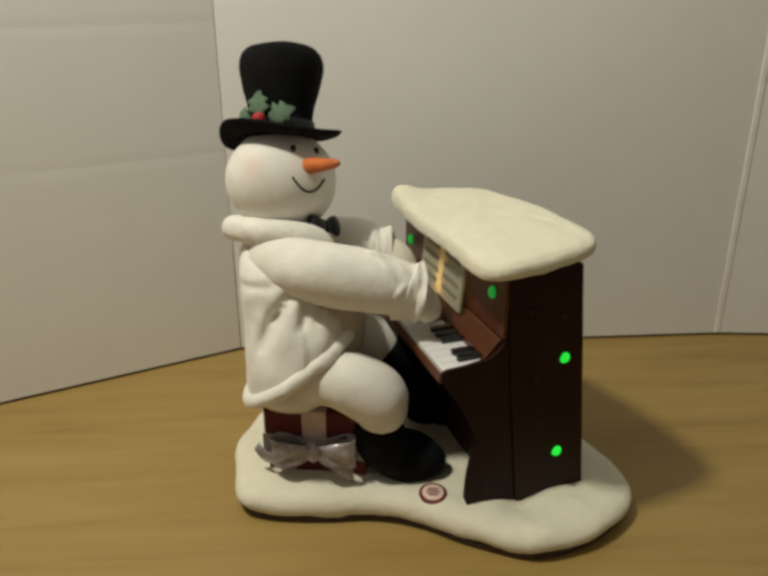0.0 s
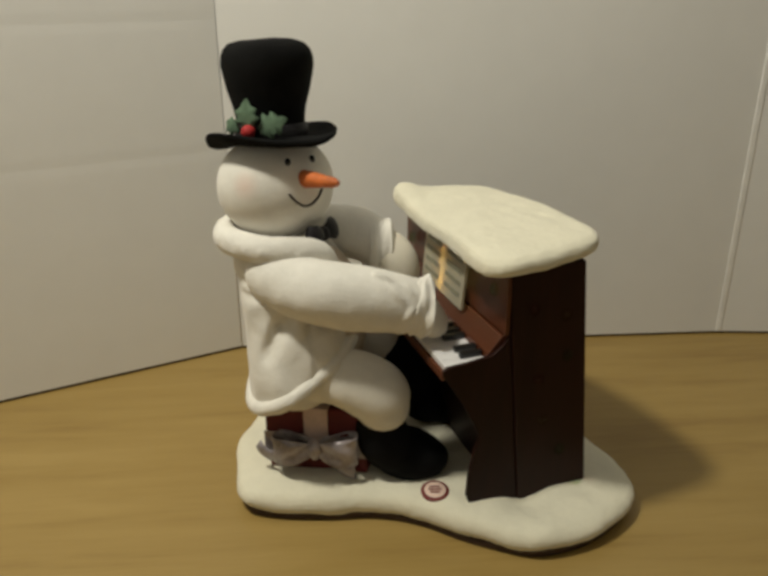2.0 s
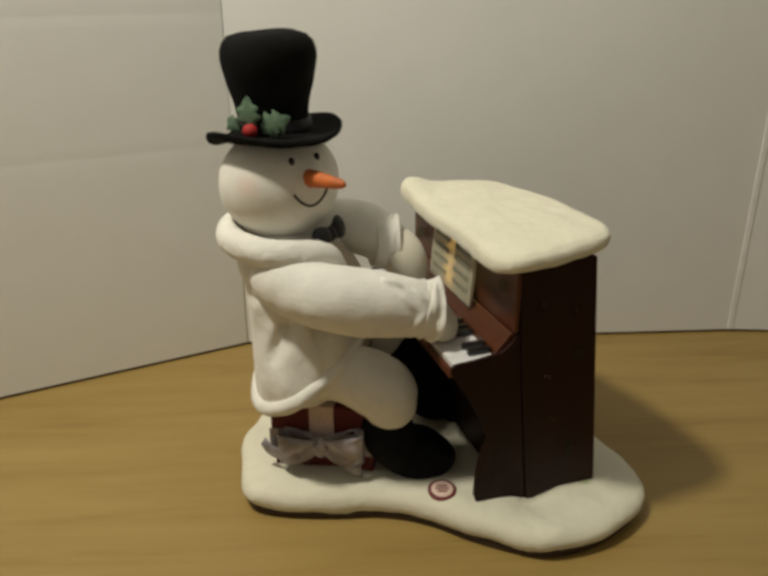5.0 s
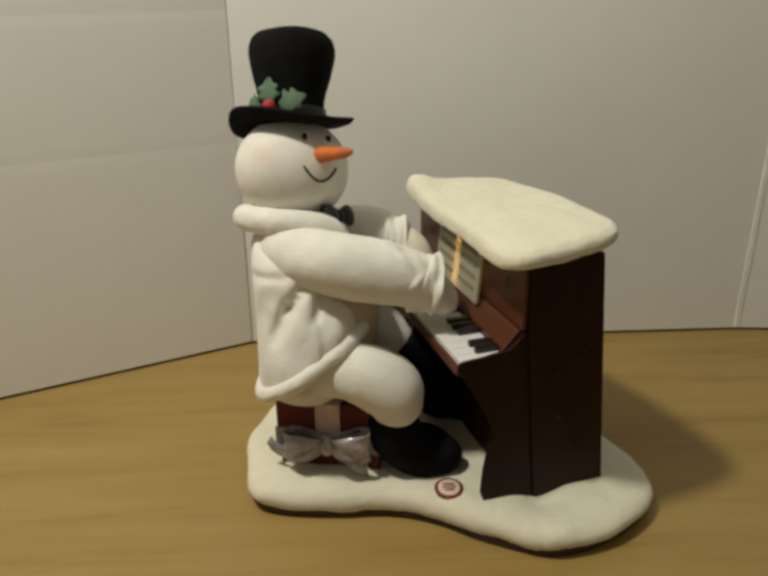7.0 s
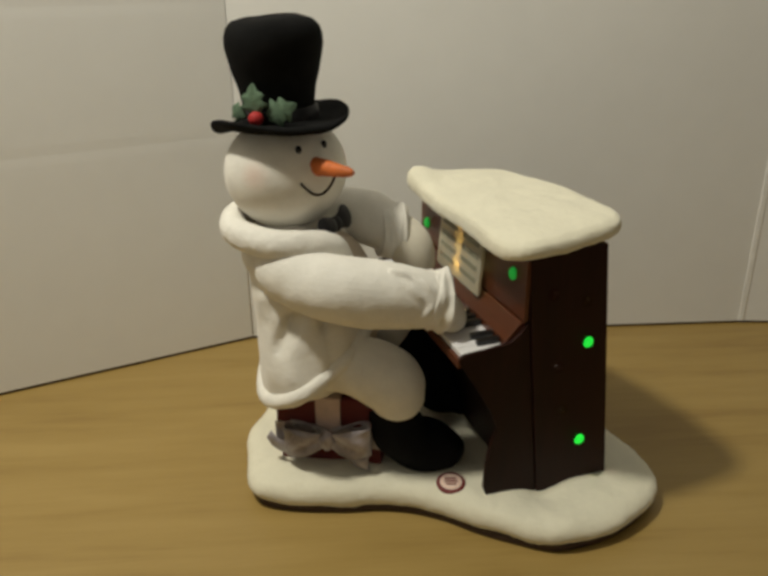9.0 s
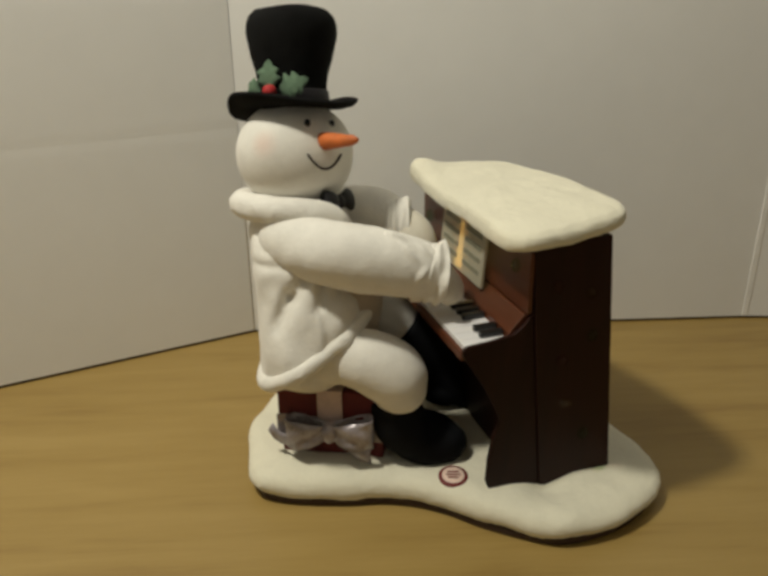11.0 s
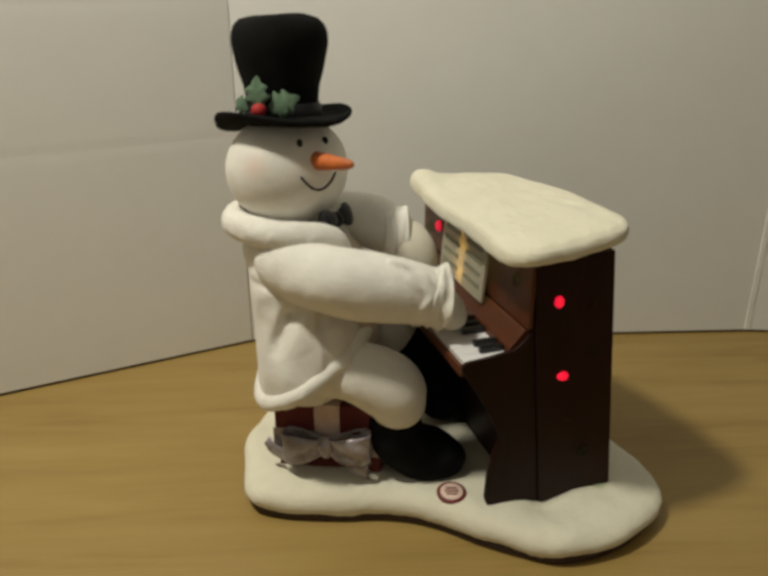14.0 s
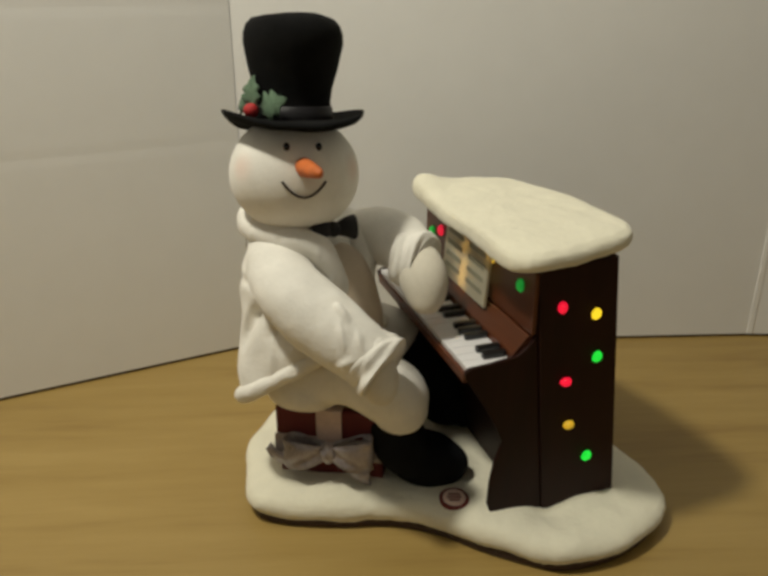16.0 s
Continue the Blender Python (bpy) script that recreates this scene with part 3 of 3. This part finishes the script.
def build_snowman():
    man = tagged(new("snowman_figure"), "plush white snowman in fleece jacket and black top hat playing piano", "snowman toy")
    man.location = (HIP[0], HIP[1], HIP[2])
    # seated lower body with bent legs, still
    bm = ball_bm((0.0025, 0.0, 0.0150), (0.0255, 0.0370, 0.0170), wobble=0.04)
    ball_bm((0.004, 0.0, 0.038), (0.026, 0.030, 0.026), bm=bm)
    for sy in (-1, 1):
        tube_bm([(0.000, sy * 0.017, 0.018, 0.0175), (0.018, sy * 0.0245, 0.0235, 0.0140), (0.033, sy * 0.0285, 0.0235, 0.0160), (0.0455, sy * 0.029, 0.0165, 0.0168),
                 (0.0490, sy * 0.029, 0.0085, 0.0148), (0.0500, sy * 0.028, 0.0020, 0.0105)], 6, 24, bm=bm)
        ball_bm((0.0490, sy * 0.029, 0.0080), (0.0142, 0.0150, 0.0120), bm=bm)
    body = part("lower_body", bm, M_FLEECE, man)
    melt(body, 0.0013, 8)
    plush(body, 0.0, 0.0002, 0.0004)
    # boots
    bm = ball_bm((0.0630, -0.024, -0.0250), (0.0212, 0.0142, 0.0150), (0, 4, -8), wobble=0.06)
    tube_bm([(0.046, -0.027, 0.003, 0.0125), (0.049, -0.027, -0.012, 0.0145), (0.057, -0.026, -0.023, 0.0125)], 5, 20, bm=bm)
    b1 = part("boot", bm, M_BOOT, man, "soft black boot flat on the snow")
    melt(b1, 0.0012, 6)
    bm = tube_bm([(0.050, 0.026, 0.016, 0.0150), (0.064, 0.027, 0.002, 0.0140), (0.074, 0.027, -0.013, 0.0110), (0.086, 0.024, -0.026, 0.0090), (0.091, 0.023, -0.029, 0.0060)], 6, 20)
    ball_bm((0.0745, 0.0265, -0.0255), (0.0145, 0.0115, 0.0085), (0, 4, -8), bm=bm)
    b2 = part("boot", bm, M_BOOT, man, "soft black boot reaching to the pedals")
    melt(b2, 0.0012, 6)

    # jacket and all that sways with it; both sleeves reach to the keys
    arms = {
        -1: [(-0.0125, -0.0165, 0.0785, 0.0095), (-0.0070, -0.0220, 0.0775, 0.0132), (0.002, -0.0275, 0.0760, 0.0150), (0.018, -0.0345, 0.0735, 0.0160), (0.036, -0.0350, 0.0715, 0.0160), (0.053, -0.0325, 0.0690, 0.0146), (0.0660, -0.0300, 0.0665, 0.0132)],
        1: [(-0.010, 0.012, 0.0790, 0.0100), (0.004, 0.0250, 0.0810, 0.0140), (0.020, 0.0280, 0.0865, 0.0148), (0.034, 0.0240, 0.0870, 0.0145), (0.0440, 0.0195, 0.0840, 0.0135), (0.0500, 0.0165, 0.0815, 0.0128)]}
    bm = bmesh.new()
    # (height, centre x, half depth, half width) up the jacket
    prof = [(0.000, 0.0055, 0.0265, 0.0420), (0.012, 0.0045, 0.0275, 0.0425), (0.030, 0.0035, 0.0265, 0.0405), (0.048, 0.0005, 0.0245, 0.0375), (0.064, -0.0015, 0.0240, 0.0340),
            (0.074, -0.0040, 0.0215, 0.0270), (0.080, -0.0060, 0.0170, 0.0190), (0.084, -0.0065, 0.0120, 0.0120)]
    fine = smooth_path(prof, 5)
    seg = 72
    rings = []
    for k, (z, cx, hx, hy) in enumerate(fine):
        ring = []
        for j in range(seg):
            a = 2 * math.pi * j / seg
            ca, sa = (math.copysign(abs(w) ** 0.8, w) for w in (math.cos(a), math.sin(a)))
            low = max(0.0, 1 - z / 0.055)
            lift = 0.036 * ((1 + ca) / 2) ** 1.0 * low      # the hem rises towards the open front
            flare = 1 + 0.06 * low * (1 if ca < 0.3 else 0)
            fold = 1 + 0.045 * (noise.noise(Vector((ca * 2.2, sa * 2.2, z * 38))) + 0.25 * noise.noise(Vector((ca * 5, sa * 5, z * 80))))
            x, y, zz = cx + hx * ca * flare * fold, hy * sa * flare * fold, z + 0.0055 + lift
            for x0, z0, x1, z1, wide, deep in GROOVES:      # pressed folds under the arms
                f = max(0.0, min(1.0, ((x - x0) * (x1 - x0) + (zz - z0) * (z1 - z0)) / ((x1 - x0) ** 2 + (z1 - z0) ** 2)))
                dd = math.hypot(x - x0 - f * (x1 - x0), zz - z0 - f * (z1 - z0))
                y *= 1 - deep / 0.035 * math.exp(-(dd / wide) ** 2) * (1 - 0.5 * f)
            ring.append(bm.verts.new((x, y, zz)))
        rings.append(ring)
    for r0, r1 in zip(rings, rings[1:]):
        for j in range(seg):
            bm.faces.new((r0[j], r0[(j + 1) % seg], r1[(j + 1) % seg], r1[j]))
    top = bm.verts.new((-0.007, 0, 0.091))
    for j in range(seg):
        bm.faces.new((rings[-1][j], rings[-1][(j + 1) % seg], top))
    hem = [tuple(v.co) for v in rings[0]]
    low = bm.verts.new((0.002, 0, 0.036))
    for j in range(seg):
        bm.faces.new((rings[0][j], rings[0][(j + 1) % seg], low))
    bmesh.ops.recalc_face_normals(bm, faces=bm.faces)

    upper = part("jacket", bm, M_FLEECE, man, "white fleece jacket with rolled hem and collar")
    melt(upper, 0.0010, 4)
    plush(upper, 0.0, 0.0002, 0.0006, 0.016)
    hem_ob = part("hem", tube_bm([(x, y, z, 0.0041) for x, y, z in hem[::3]], 3, 12, True, folds=0.08), M_FLEECE, upper)
    plush(hem_ob, 0.0008, 0.0006, 0.0008)
    part("shirt_front", ball_bm((0.0100, 0.0, 0.044), (0.0310, 0.0290, 0.045), wobble=0.04), M_SHIRT_SHADED, upper, "knitted belly and shirt front, tan from painted shade")
    # shawl collar, high behind, running down the front
    cl = [(-0.0300, 0.0, 0.0955, 0.0066), (-0.0260, -0.016, 0.0945, 0.0068), (-0.0120, -0.0265, 0.0925, 0.0070), (0.005, -0.0265, 0.0910, 0.0070), (0.0175, -0.0190, 0.0865, 0.0068),
          (0.0240, -0.0110, 0.0680, 0.0056), (0.0265, -0.0060, 0.0540, 0.0044)]
    full = [(x, -y, z, r) for x, y, z, r in reversed(cl)] + cl[1:]
    collar = part("collar", tube_bm(full, 6, 20, folds=0.05, fold_len=0.012), M_FLEECE, man, "thick rolled white fleece collar")
    plush(collar, 0.0009, 0.0006, 0.0008)
    MOVERS["collar"] = collar
    # the yoke joins collar, shoulders and back, gathered where the sleeves are set in
    bm = ball_bm((-0.0050, 0.0, 0.0800), (0.0225, 0.0300, 0.0175), wobble=0.05)
    ball_bm((-0.0045, 0.0, 0.0690), (0.0200, 0.0300, 0.0160), bm=bm, wobble=0.05)
    for z0, z1 in ((0.0860, 0.0830), (0.0790, 0.0775), (0.0715, 0.0720)):
        for sy in (-1, 1):
            tube_bm([(-0.0200, sy * 0.0150, z0, 0.0020), (-0.0130, sy * 0.0245, z0, 0.0034), (-0.0040, sy * 0.0290, z1, 0.0036)], 4, 12, bm=bm)
    yoke = part("yoke", bm, M_FLEECE, collar, "gathered fleece shoulder yoke")
    melt(yoke, 0.0010, 7)
    plush(yoke, 0.0, 0.0002, 0.0005, 0.014)
    # cuffs and mittens
    for sy, rows in arms.items():
        bm = tube_bm(rows, 10, 36, folds=0.04, fold_len=0.016)
        if sy < 0:      # slack creases above the wrist
            for x0, a0, x1, a1 in ((0.0475, 38, 0.0580, 74), (0.0545, 26, 0.0635, 58), (0.0625, 70, 0.0570, 108), (0.0420, 20, 0.0520, 30)):
                ridge = []
                for f in (0.0, 0.33, 0.67, 1.0):
                    x, a = x0 + (x1 - x0) * f, radians(a0 + (a1 - a0) * f)
                    k = (x - 0.053) / 0.013
                    r = 0.0146 - 0.0014 * k - 0.0004
                    ridge.append((x, -0.0325 + 0.0025 * k - r * math.sin(a), 0.0690 - 0.0025 * k + r * math.cos(a), 0.0007 + 0.0017 * math.sin(math.pi * (0.1 + 0.8 * f))))
                tube_bm(ridge, 4, 10, bm=bm)
        sleeve = part("sleeve", bm, M_FLEECE, man, "white fleece sleeve")
        plush(sleeve, 0.0009, 0.0002, 0.0003, 0.016)
        MOVERS["near" if sy < 0 else "far"] = sleeve
        x, y, z, r = rows[-1]
        part("cuff", tube_bm([(x - 0.009, y - sy * 0.002, z + 0.0005, r * 1.02), (x - 0.003, y - sy * 0.001, z, r * 1.12), (x + 0.003, y, z - 0.0004, r * 1.14), (x + 0.0055, y, z - 0.0006, r * 1.0)], 9, 44, folds=0.26 if sy < 0 else 0.12, fold_len=0.0050), M_FLEECE, sleeve, "gathered fleece cuff")
        if sy < 0:
            bm = tube_bm([(x - 0.004, y, z, 0.0092), (x + 0.003, y, z - 0.0040, 0.0094), (x + 0.0080, y + sy * 0.001, z - 0.0090, 0.0080), (x + 0.0105, y + sy * 0.001, z - 0.0140, 0.0044)], 6, 20)
            ball_bm((x + 0.005, y - sy * 0.007, z - 0.0065), (0.0070, 0.0042, 0.0045), (0, 30, 0), bm=bm)
        else:
            bm = tube_bm([(x - 0.004, y + 0.002, z + 0.001, 0.0105), (x + 0.004, y - 0.003, z - 0.0035, 0.0118), (x + 0.009, y - 0.0065, z - 0.0100, 0.0112), (x + 0.0125, y - 0.0095, z - 0.0180, 0.0075), (x + 0.0135, y - 0.0100, z - 0.0215, 0.0035)], 6, 22)
            ball_bm((x + 0.010, y + 0.004, z - 0.0085), (0.0065, 0.0042, 0.0045), (0, 30, 0), bm=bm)
        mit = part("mitten", bm, M_MITTEN, sleeve, "cream knitted mitten")
        melt(mit, 0.0010, 4)
    # head
    head_at = Vector((-0.004, 0.0, 0.1180))
    deep, broad, tall = 0.0268, 0.0300, 0.0270
    bm = ball_bm((0, 0, 0), (deep, broad, tall), (0, 0, -43), seg=56, wobble=0.012)
    bmesh.ops.translate(bm, verts=bm.verts, vec=head_at)
    head_ob = part("head", bm, M_HEAD, man, "round white fleece head with faintly blushed cheeks")
    turn = Euler((0, 0, radians(-43))).to_matrix()

    def on_face(yaw, pitch, out=1.0):
        y, p = radians(yaw), radians(pitch)
        return head_at + turn @ Vector((deep * math.cos(p) * math.cos(y), broad * math.cos(p) * math.sin(y), tall * math.sin(p))) * out

    n0, n1 = on_face(0, 13.5, 0.93), on_face(3, 7.0, 1.80)
    rows = [(*(n0.lerp(n1, f)), r) for f, r in ((0, 0.0042), (0.3, 0.0037), (0.6, 0.0029), (0.88, 0.0022), (1.0, 0.0010))]
    part("carrot_nose", tube_bm(rows, 5, 18, folds=0.08, fold_len=0.004), M_NOSE, head_ob, "orange carrot nose")
    for yaw in (-16, 16):
        part("eye", ball_bm(on_face(yaw, 31.8, 1.0), (0.0015, 0.0015, 0.0019), seg=14), M_EYE, head_ob, "small black bead eye")
    mouth = [(*on_face(a, -15.3 + 15 * (abs(a) / 18.6) ** 2, 1.003), 0.00055) for a in np.linspace(-18.6, 18.6, 11)]
    part("smile", tube_bm(mouth, 3, 8), M_STITCH, head_ob, "curved stitched smile")
    # bow tie
    bm = ball_bm((0, 0, 0), (0.0032, 0.0036, 0.0036), seg=16)
    for sy in (-1, 1):
        tube_bm([(0, sy * 0.001, 0, 0.0014), (0.001, sy * 0.006, 0.0005, 0.0024), (0.0, sy * 0.0105, 0.0005, 0.0030), (0, sy * 0.0118, 0.0005, 0.0026)], 4, 16, bm=bm, flat=1.9)
    part("bow_tie", bm, M_SATIN, collar, "black satin bow tie", matrix=pose(0.0190, -0.0100, 0.0955, 0, -15, -26) @ Matrix.Scale(1.05, 4))
    # top hat, tipped a little
    hat_at = pose(-0.0045, 0.0, 0.1400, 0, 0, 0)
    crown = [(0.0180, 0.0), (0.0170, 0.005), (0.0168, 0.011), (0.0178, 0.017), (0.0199, 0.024), (0.0214, 0.031), (0.0222, 0.035), (0.0220, 0.0390), (0.0208, 0.0425), (0.0180, 0.0452), (0.012, 0.0467), (0.004, 0.0472)]
    part("hat_crown", lathe_bm(crown, 56, shape=lambda x, y, z: (x * (1 + 0.02 * noise.noise(Vector((x * 60, y * 60, z * 40)))), y, z + 0.0012 * noise.noise(Vector((x * 50, y * 50, 3))))), M_FELT, head_ob, "black felt top hat crown", matrix=hat_at @ Matrix.Scale(1.02, 4, (0, 0, 1)))

    def curl(x, y, z):
        r = math.hypot(x, y)
        k = max(0.0, (r - 0.019) / 0.013)
        az = math.atan2(y, x)
        side = math.sin(az + radians(43)) ** 2      # turned up over the ears, drooping at the nape
        nape = math.exp(-(((math.degrees(az) - 168 + 180) % 360 - 180) / 38) ** 2)
        return (x, y, z + 0.0042 * k * k * side - 0.0012 * k * (1 - side) - 0.0062 * k * nape + 0.0008 * noise.noise(Vector((x * 70, y * 70, 1))))

    brim = [(0.016, 0.0), (0.024, -0.0002), (0.0295, 0.0), (0.0318, 0.0012), (0.0322, 0.0026), (0.0305, 0.0036), (0.026, 0.0033), (0.019, 0.0034), (0.016, 0.0036)]
    part("hat_brim", lathe_bm(brim, 64, shape=curl), M_FELT, head_ob, "curled black felt hat brim", matrix=hat_at)
    part("hat_band", lathe_bm([(0.0180, 0.0032), (0.0181, 0.0040), (0.0177, 0.0085), (0.0168, 0.0090)], 48), M_SATIN, head_ob, "black satin hat band", matrix=hat_at)
    # holly on the hat
    def leaf_bm(length, wide):
        bm2 = bmesh.new()
        n = 12
        mid, lo, hi = [], [], []
        for i in range(n + 1):
            f = i / n
            ww = wide * math.sin(math.pi * (0.06 + 0.94 * f) ** 0.85) * (1.0 + 0.28 * math.cos(f * 6.5 * math.pi))
            bend = 0.0015 * math.sin(f * 3)
            mid.append(bm2.verts.new((0, f * length, bend)))
            lo.append(bm2.verts.new((-max(ww, 0.0002), f * length, bend + 0.0010)))
            hi.append(bm2.verts.new((max(ww, 0.0002), f * length, bend + 0.0010)))
        for i in range(n):
            bm2.faces.new((mid[i], mid[i + 1], lo[i + 1], lo[i]))
            bm2.faces.new((mid[i], hi[i], hi[i + 1], mid[i + 1]))
        return bm2

    for az, spin, tall in ((-104, 6, 0.0075), (-90, -68, 0.0070), (-120, 60, 0.0070)):
        a = radians(az)
        r = 0.0205
        m = hat_at @ Matrix.Translation((r * math.cos(a), r * math.sin(a), tall)) @ pose(0, 0, 0, 0, 0, az + 90) @ pose(0, 0, 0, 84, 0, 0) @ pose(0, 0, 0, 0, 0, spin)
        lf = part("holly_leaf", leaf_bm(0.0142 if spin != 60 else 0.009, 0.0056 if spin != 60 else 0.0040), M_LEAF, head_ob, "green felt holly leaf", matrix=m)
        lf.modifiers.new("thick", "SOLIDIFY").thickness = 0.0008
    a = radians(-103)
    part("holly_berry", ball_bm((0.0235 * math.cos(a), 0.0235 * math.sin(a), 0.0068), (0.0034, 0.0032, 0.0032), seg=20), M_BERRY, head_ob, "red holly berry", matrix=hat_at)
    MOVERS["upper"], MOVERS["head"] = upper, head_ob


build_room()
build_table()
build_boards()
build_base()
build_piano()
build_gift()
build_snowman()

# sway of the upper body: 0 leans away, 1 leans to the front; last column turns it, degrees
SWAY = [
    (0.0, "-.02 -.05 -.06 -.12 .29 .56 .89 .97 .61 .24 .22 .25 .58 .95 .93 .66 .42 .13 .09 .40 .76 .99 1.02 .69 .27 .10 .17 .24 .34 .34 .16 .20 .44 .88 .92 .66 .34 .12 .14 .45 .80 1.04 1.04 1.04 .50"),
    (4.7, "0 .20 .70 1 .90 .45 .05 0 .30 .75 1 .95 .60 .40 .25 .48 .53 .67 .62 .72 .88 1.03 .59 .04 -.04 .13 .56 .93 1 .90 .49 .19 .28 .48 .65 .93 1 .73 .12 -.01 .09 .37 .81 1.04 1.04 1.04"),
    (9.4, ".50 .10 0 .15 .55 .90 1 .80 .40 .05 0 .20 .60 .95 1 .70 .30 .10 .38 .53 .67 1.02 1.04 .71 .19 .11 .18 .44 .80 1.01 1.04 .58 .23 .18 .37 .67 1.02 1.04 1.04 .66 .21 .06 .14 .42 .36 .44"),
    (14.0, ".72 1.04 1.04 .93 .47 .16 .15 .34 .79 .93 .72 .52 .12 .02 .07 .12"),
]
TURN = [(15.6, 0.0, -3.0), (15.7, 0.2, -11.0), (15.8, 0.35, -22.0), (15.9, 0.55, -30.0), (16.0, 0.60, -33.0)]
# small slips of the head along the keyboard, (seconds, millimetres)
SLIP = [(0.0, 0.0), (0.5, -2.4), (1.0, 3.2), (1.5, -2.0), (2.0, 0.9), (2.5, -1.8), (3.0, 3.2), (3.5, -2.2), (4.0, 2.5), (6.5, -0.6), (7.5, -1.2), (8.0, 0.9), (8.5, -2.9), (9.0, 2.5),
        (11.5, 1.2), (12.0, -0.6), (12.5, -2.0), (13.0, 1.4), (13.5, -1.7), (14.0, 0.6), (14.5, 0.6), (15.0, -1.7), (15.5, -0.5), (16.0, 0.0)]
# when each colour of the fairy lights burns, and how brightly
BURN = {
    'red': [(0.6, 0.8, 1), (1.3, 1.5, 1), (2.2, 2.3, 1), (2.9, 4.5, 1), (5.1, 5.5, 1), (6.5, 6.5, 1), (7.9, 7.9, 0.5), (8.1, 8.2, 1), (8.5, 8.5, 0.5), (9.7, 10.1, 1), (10.6, 10.9, 1), (11.3, 11.3, 0.5), (11.435, 12.4, 1), (12.7, 13.5, 1), (14, 14.3, 1), (14.7, 14.9, 1), (15.3, 16, 1)],
    'yellow': [(0.6, 0.8, 1), (1.3, 1.9, 1), (2.9, 3.8, 1), (5.1, 5.8, 1), (6.5, 6.5, 0.6), (6.635, 6.9, 1), (7.1, 7.2, 1), (7.6, 7.8, 1), (8.2, 8.2, 1), (8.7, 8.7, 1), (9.7, 10.1, 1), (10.6, 10.9, 1), (11.5, 11.7, 1), (12.3, 12.4, 1), (12.7, 13.4, 1), (14.1, 14.3, 1), (14.7, 15.2, 1), (15.4, 16, 1)],
    'green': [(0, 0.4, 1), (0.6, 1.2, 1), (2.2, 2.3, 1), (2.9, 3.8, 1), (5.1, 5.5, 1), (7.3, 7.3, 0.6), (7.5, 7.5, 1), (8.2, 8.2, 1), (9, 9, 1), (10.6, 10.9, 1), (11.5, 11.7, 1), (12.9, 13.4, 1), (14.1, 14.3, 1), (14.6, 14.6, 0.6), (15.3, 16, 1)],
}


# the head's shift (metres) and turn (degrees): leaning away, leaning to the front, turned out to the room
HEAD_AWAY = (0.0002, 0.0236, -0.0018, -18.8, -1.7, -7.1)
HEAD_NEAR = (-0.0018, -0.0050, 0.0004, -0.5, -1.9, -5.1)
HEAD_OUT = (0.0032, -0.0075, 0.0025, -6.4, -2.2, -29.8)


def motions():
    rows = sway_rows()
    for name, low, high, sink, drop, side in (("upper", -8.0, 1.0, 0.0, 0.0, 0.0), ("collar", -18.0, 0.5, 0.0, 0.0, 0.0), ("near", -18.0, 0.5, 3.5, 0.52, -0.020), ("far", -18.0, 0.5, 0.0, 0.0, 0.020)):
        pivot = pose(0.002, side, 0.078)
        slide = -0.007 if low < -10 else -0.001
        walk(MOVERS[name], [(t, pose(0, slide, 0, 0, 0, yaw + 5 * s) @ pose(0, 0, 0, low + (high - low) * s, 0, 0)
                             @ pivot @ pose(0, 0, 0, 0, sink - drop * yaw, 0) @ pivot.inverted()) for t, s, yaw in rows])
    neck = pose(-0.004, 0, 0.118)
    head_rows = []
    for t, s, yaw in rows:
        out = yaw / -33.0
        v = [(a + (b - a) * s) * (1 - out) + c * out for a, b, c in zip(HEAD_AWAY, HEAD_NEAR, HEAD_OUT)]
        v[0] += 0.001 * float(np.interp(t, [a for a, b in SLIP], [b for a, b in SLIP]))
        head_rows.append((t, pose(*v[:3]) @ neck @ pose(0, 0, 0, *v[3:]) @ neck.inverted()))
    walk(MOVERS["head"], head_rows)
    for color, led in LIGHTS:
        walk(led, [(t, pose(0, 0, -0.0075 * (1 - k))) for t, k in burn_rows(color)])


def sway_rows():
    rows = []
    for start, text in SWAY:
        rows += [(start + 0.1 * i, float(w), 0.0) for i, w in enumerate(text.split())]
    return rows + TURN


def burn_rows(color):
    spans = BURN[color]
    rows = [(0.0, spans[0][2] if spans[0][0] <= 0 else 0.0)]
    for a, b, k in spans:
        if a > 0:
            rows += [(a - 0.05, 0.0), (a - 0.015, k)]
        rows += [(b + 0.015, k), (b + 0.05, 0.0)] if b < 16 else [(16.0, k)]
    if rows[-1][0] < 16:
        rows.append((16.0, 0.0))
    return rows


motions()
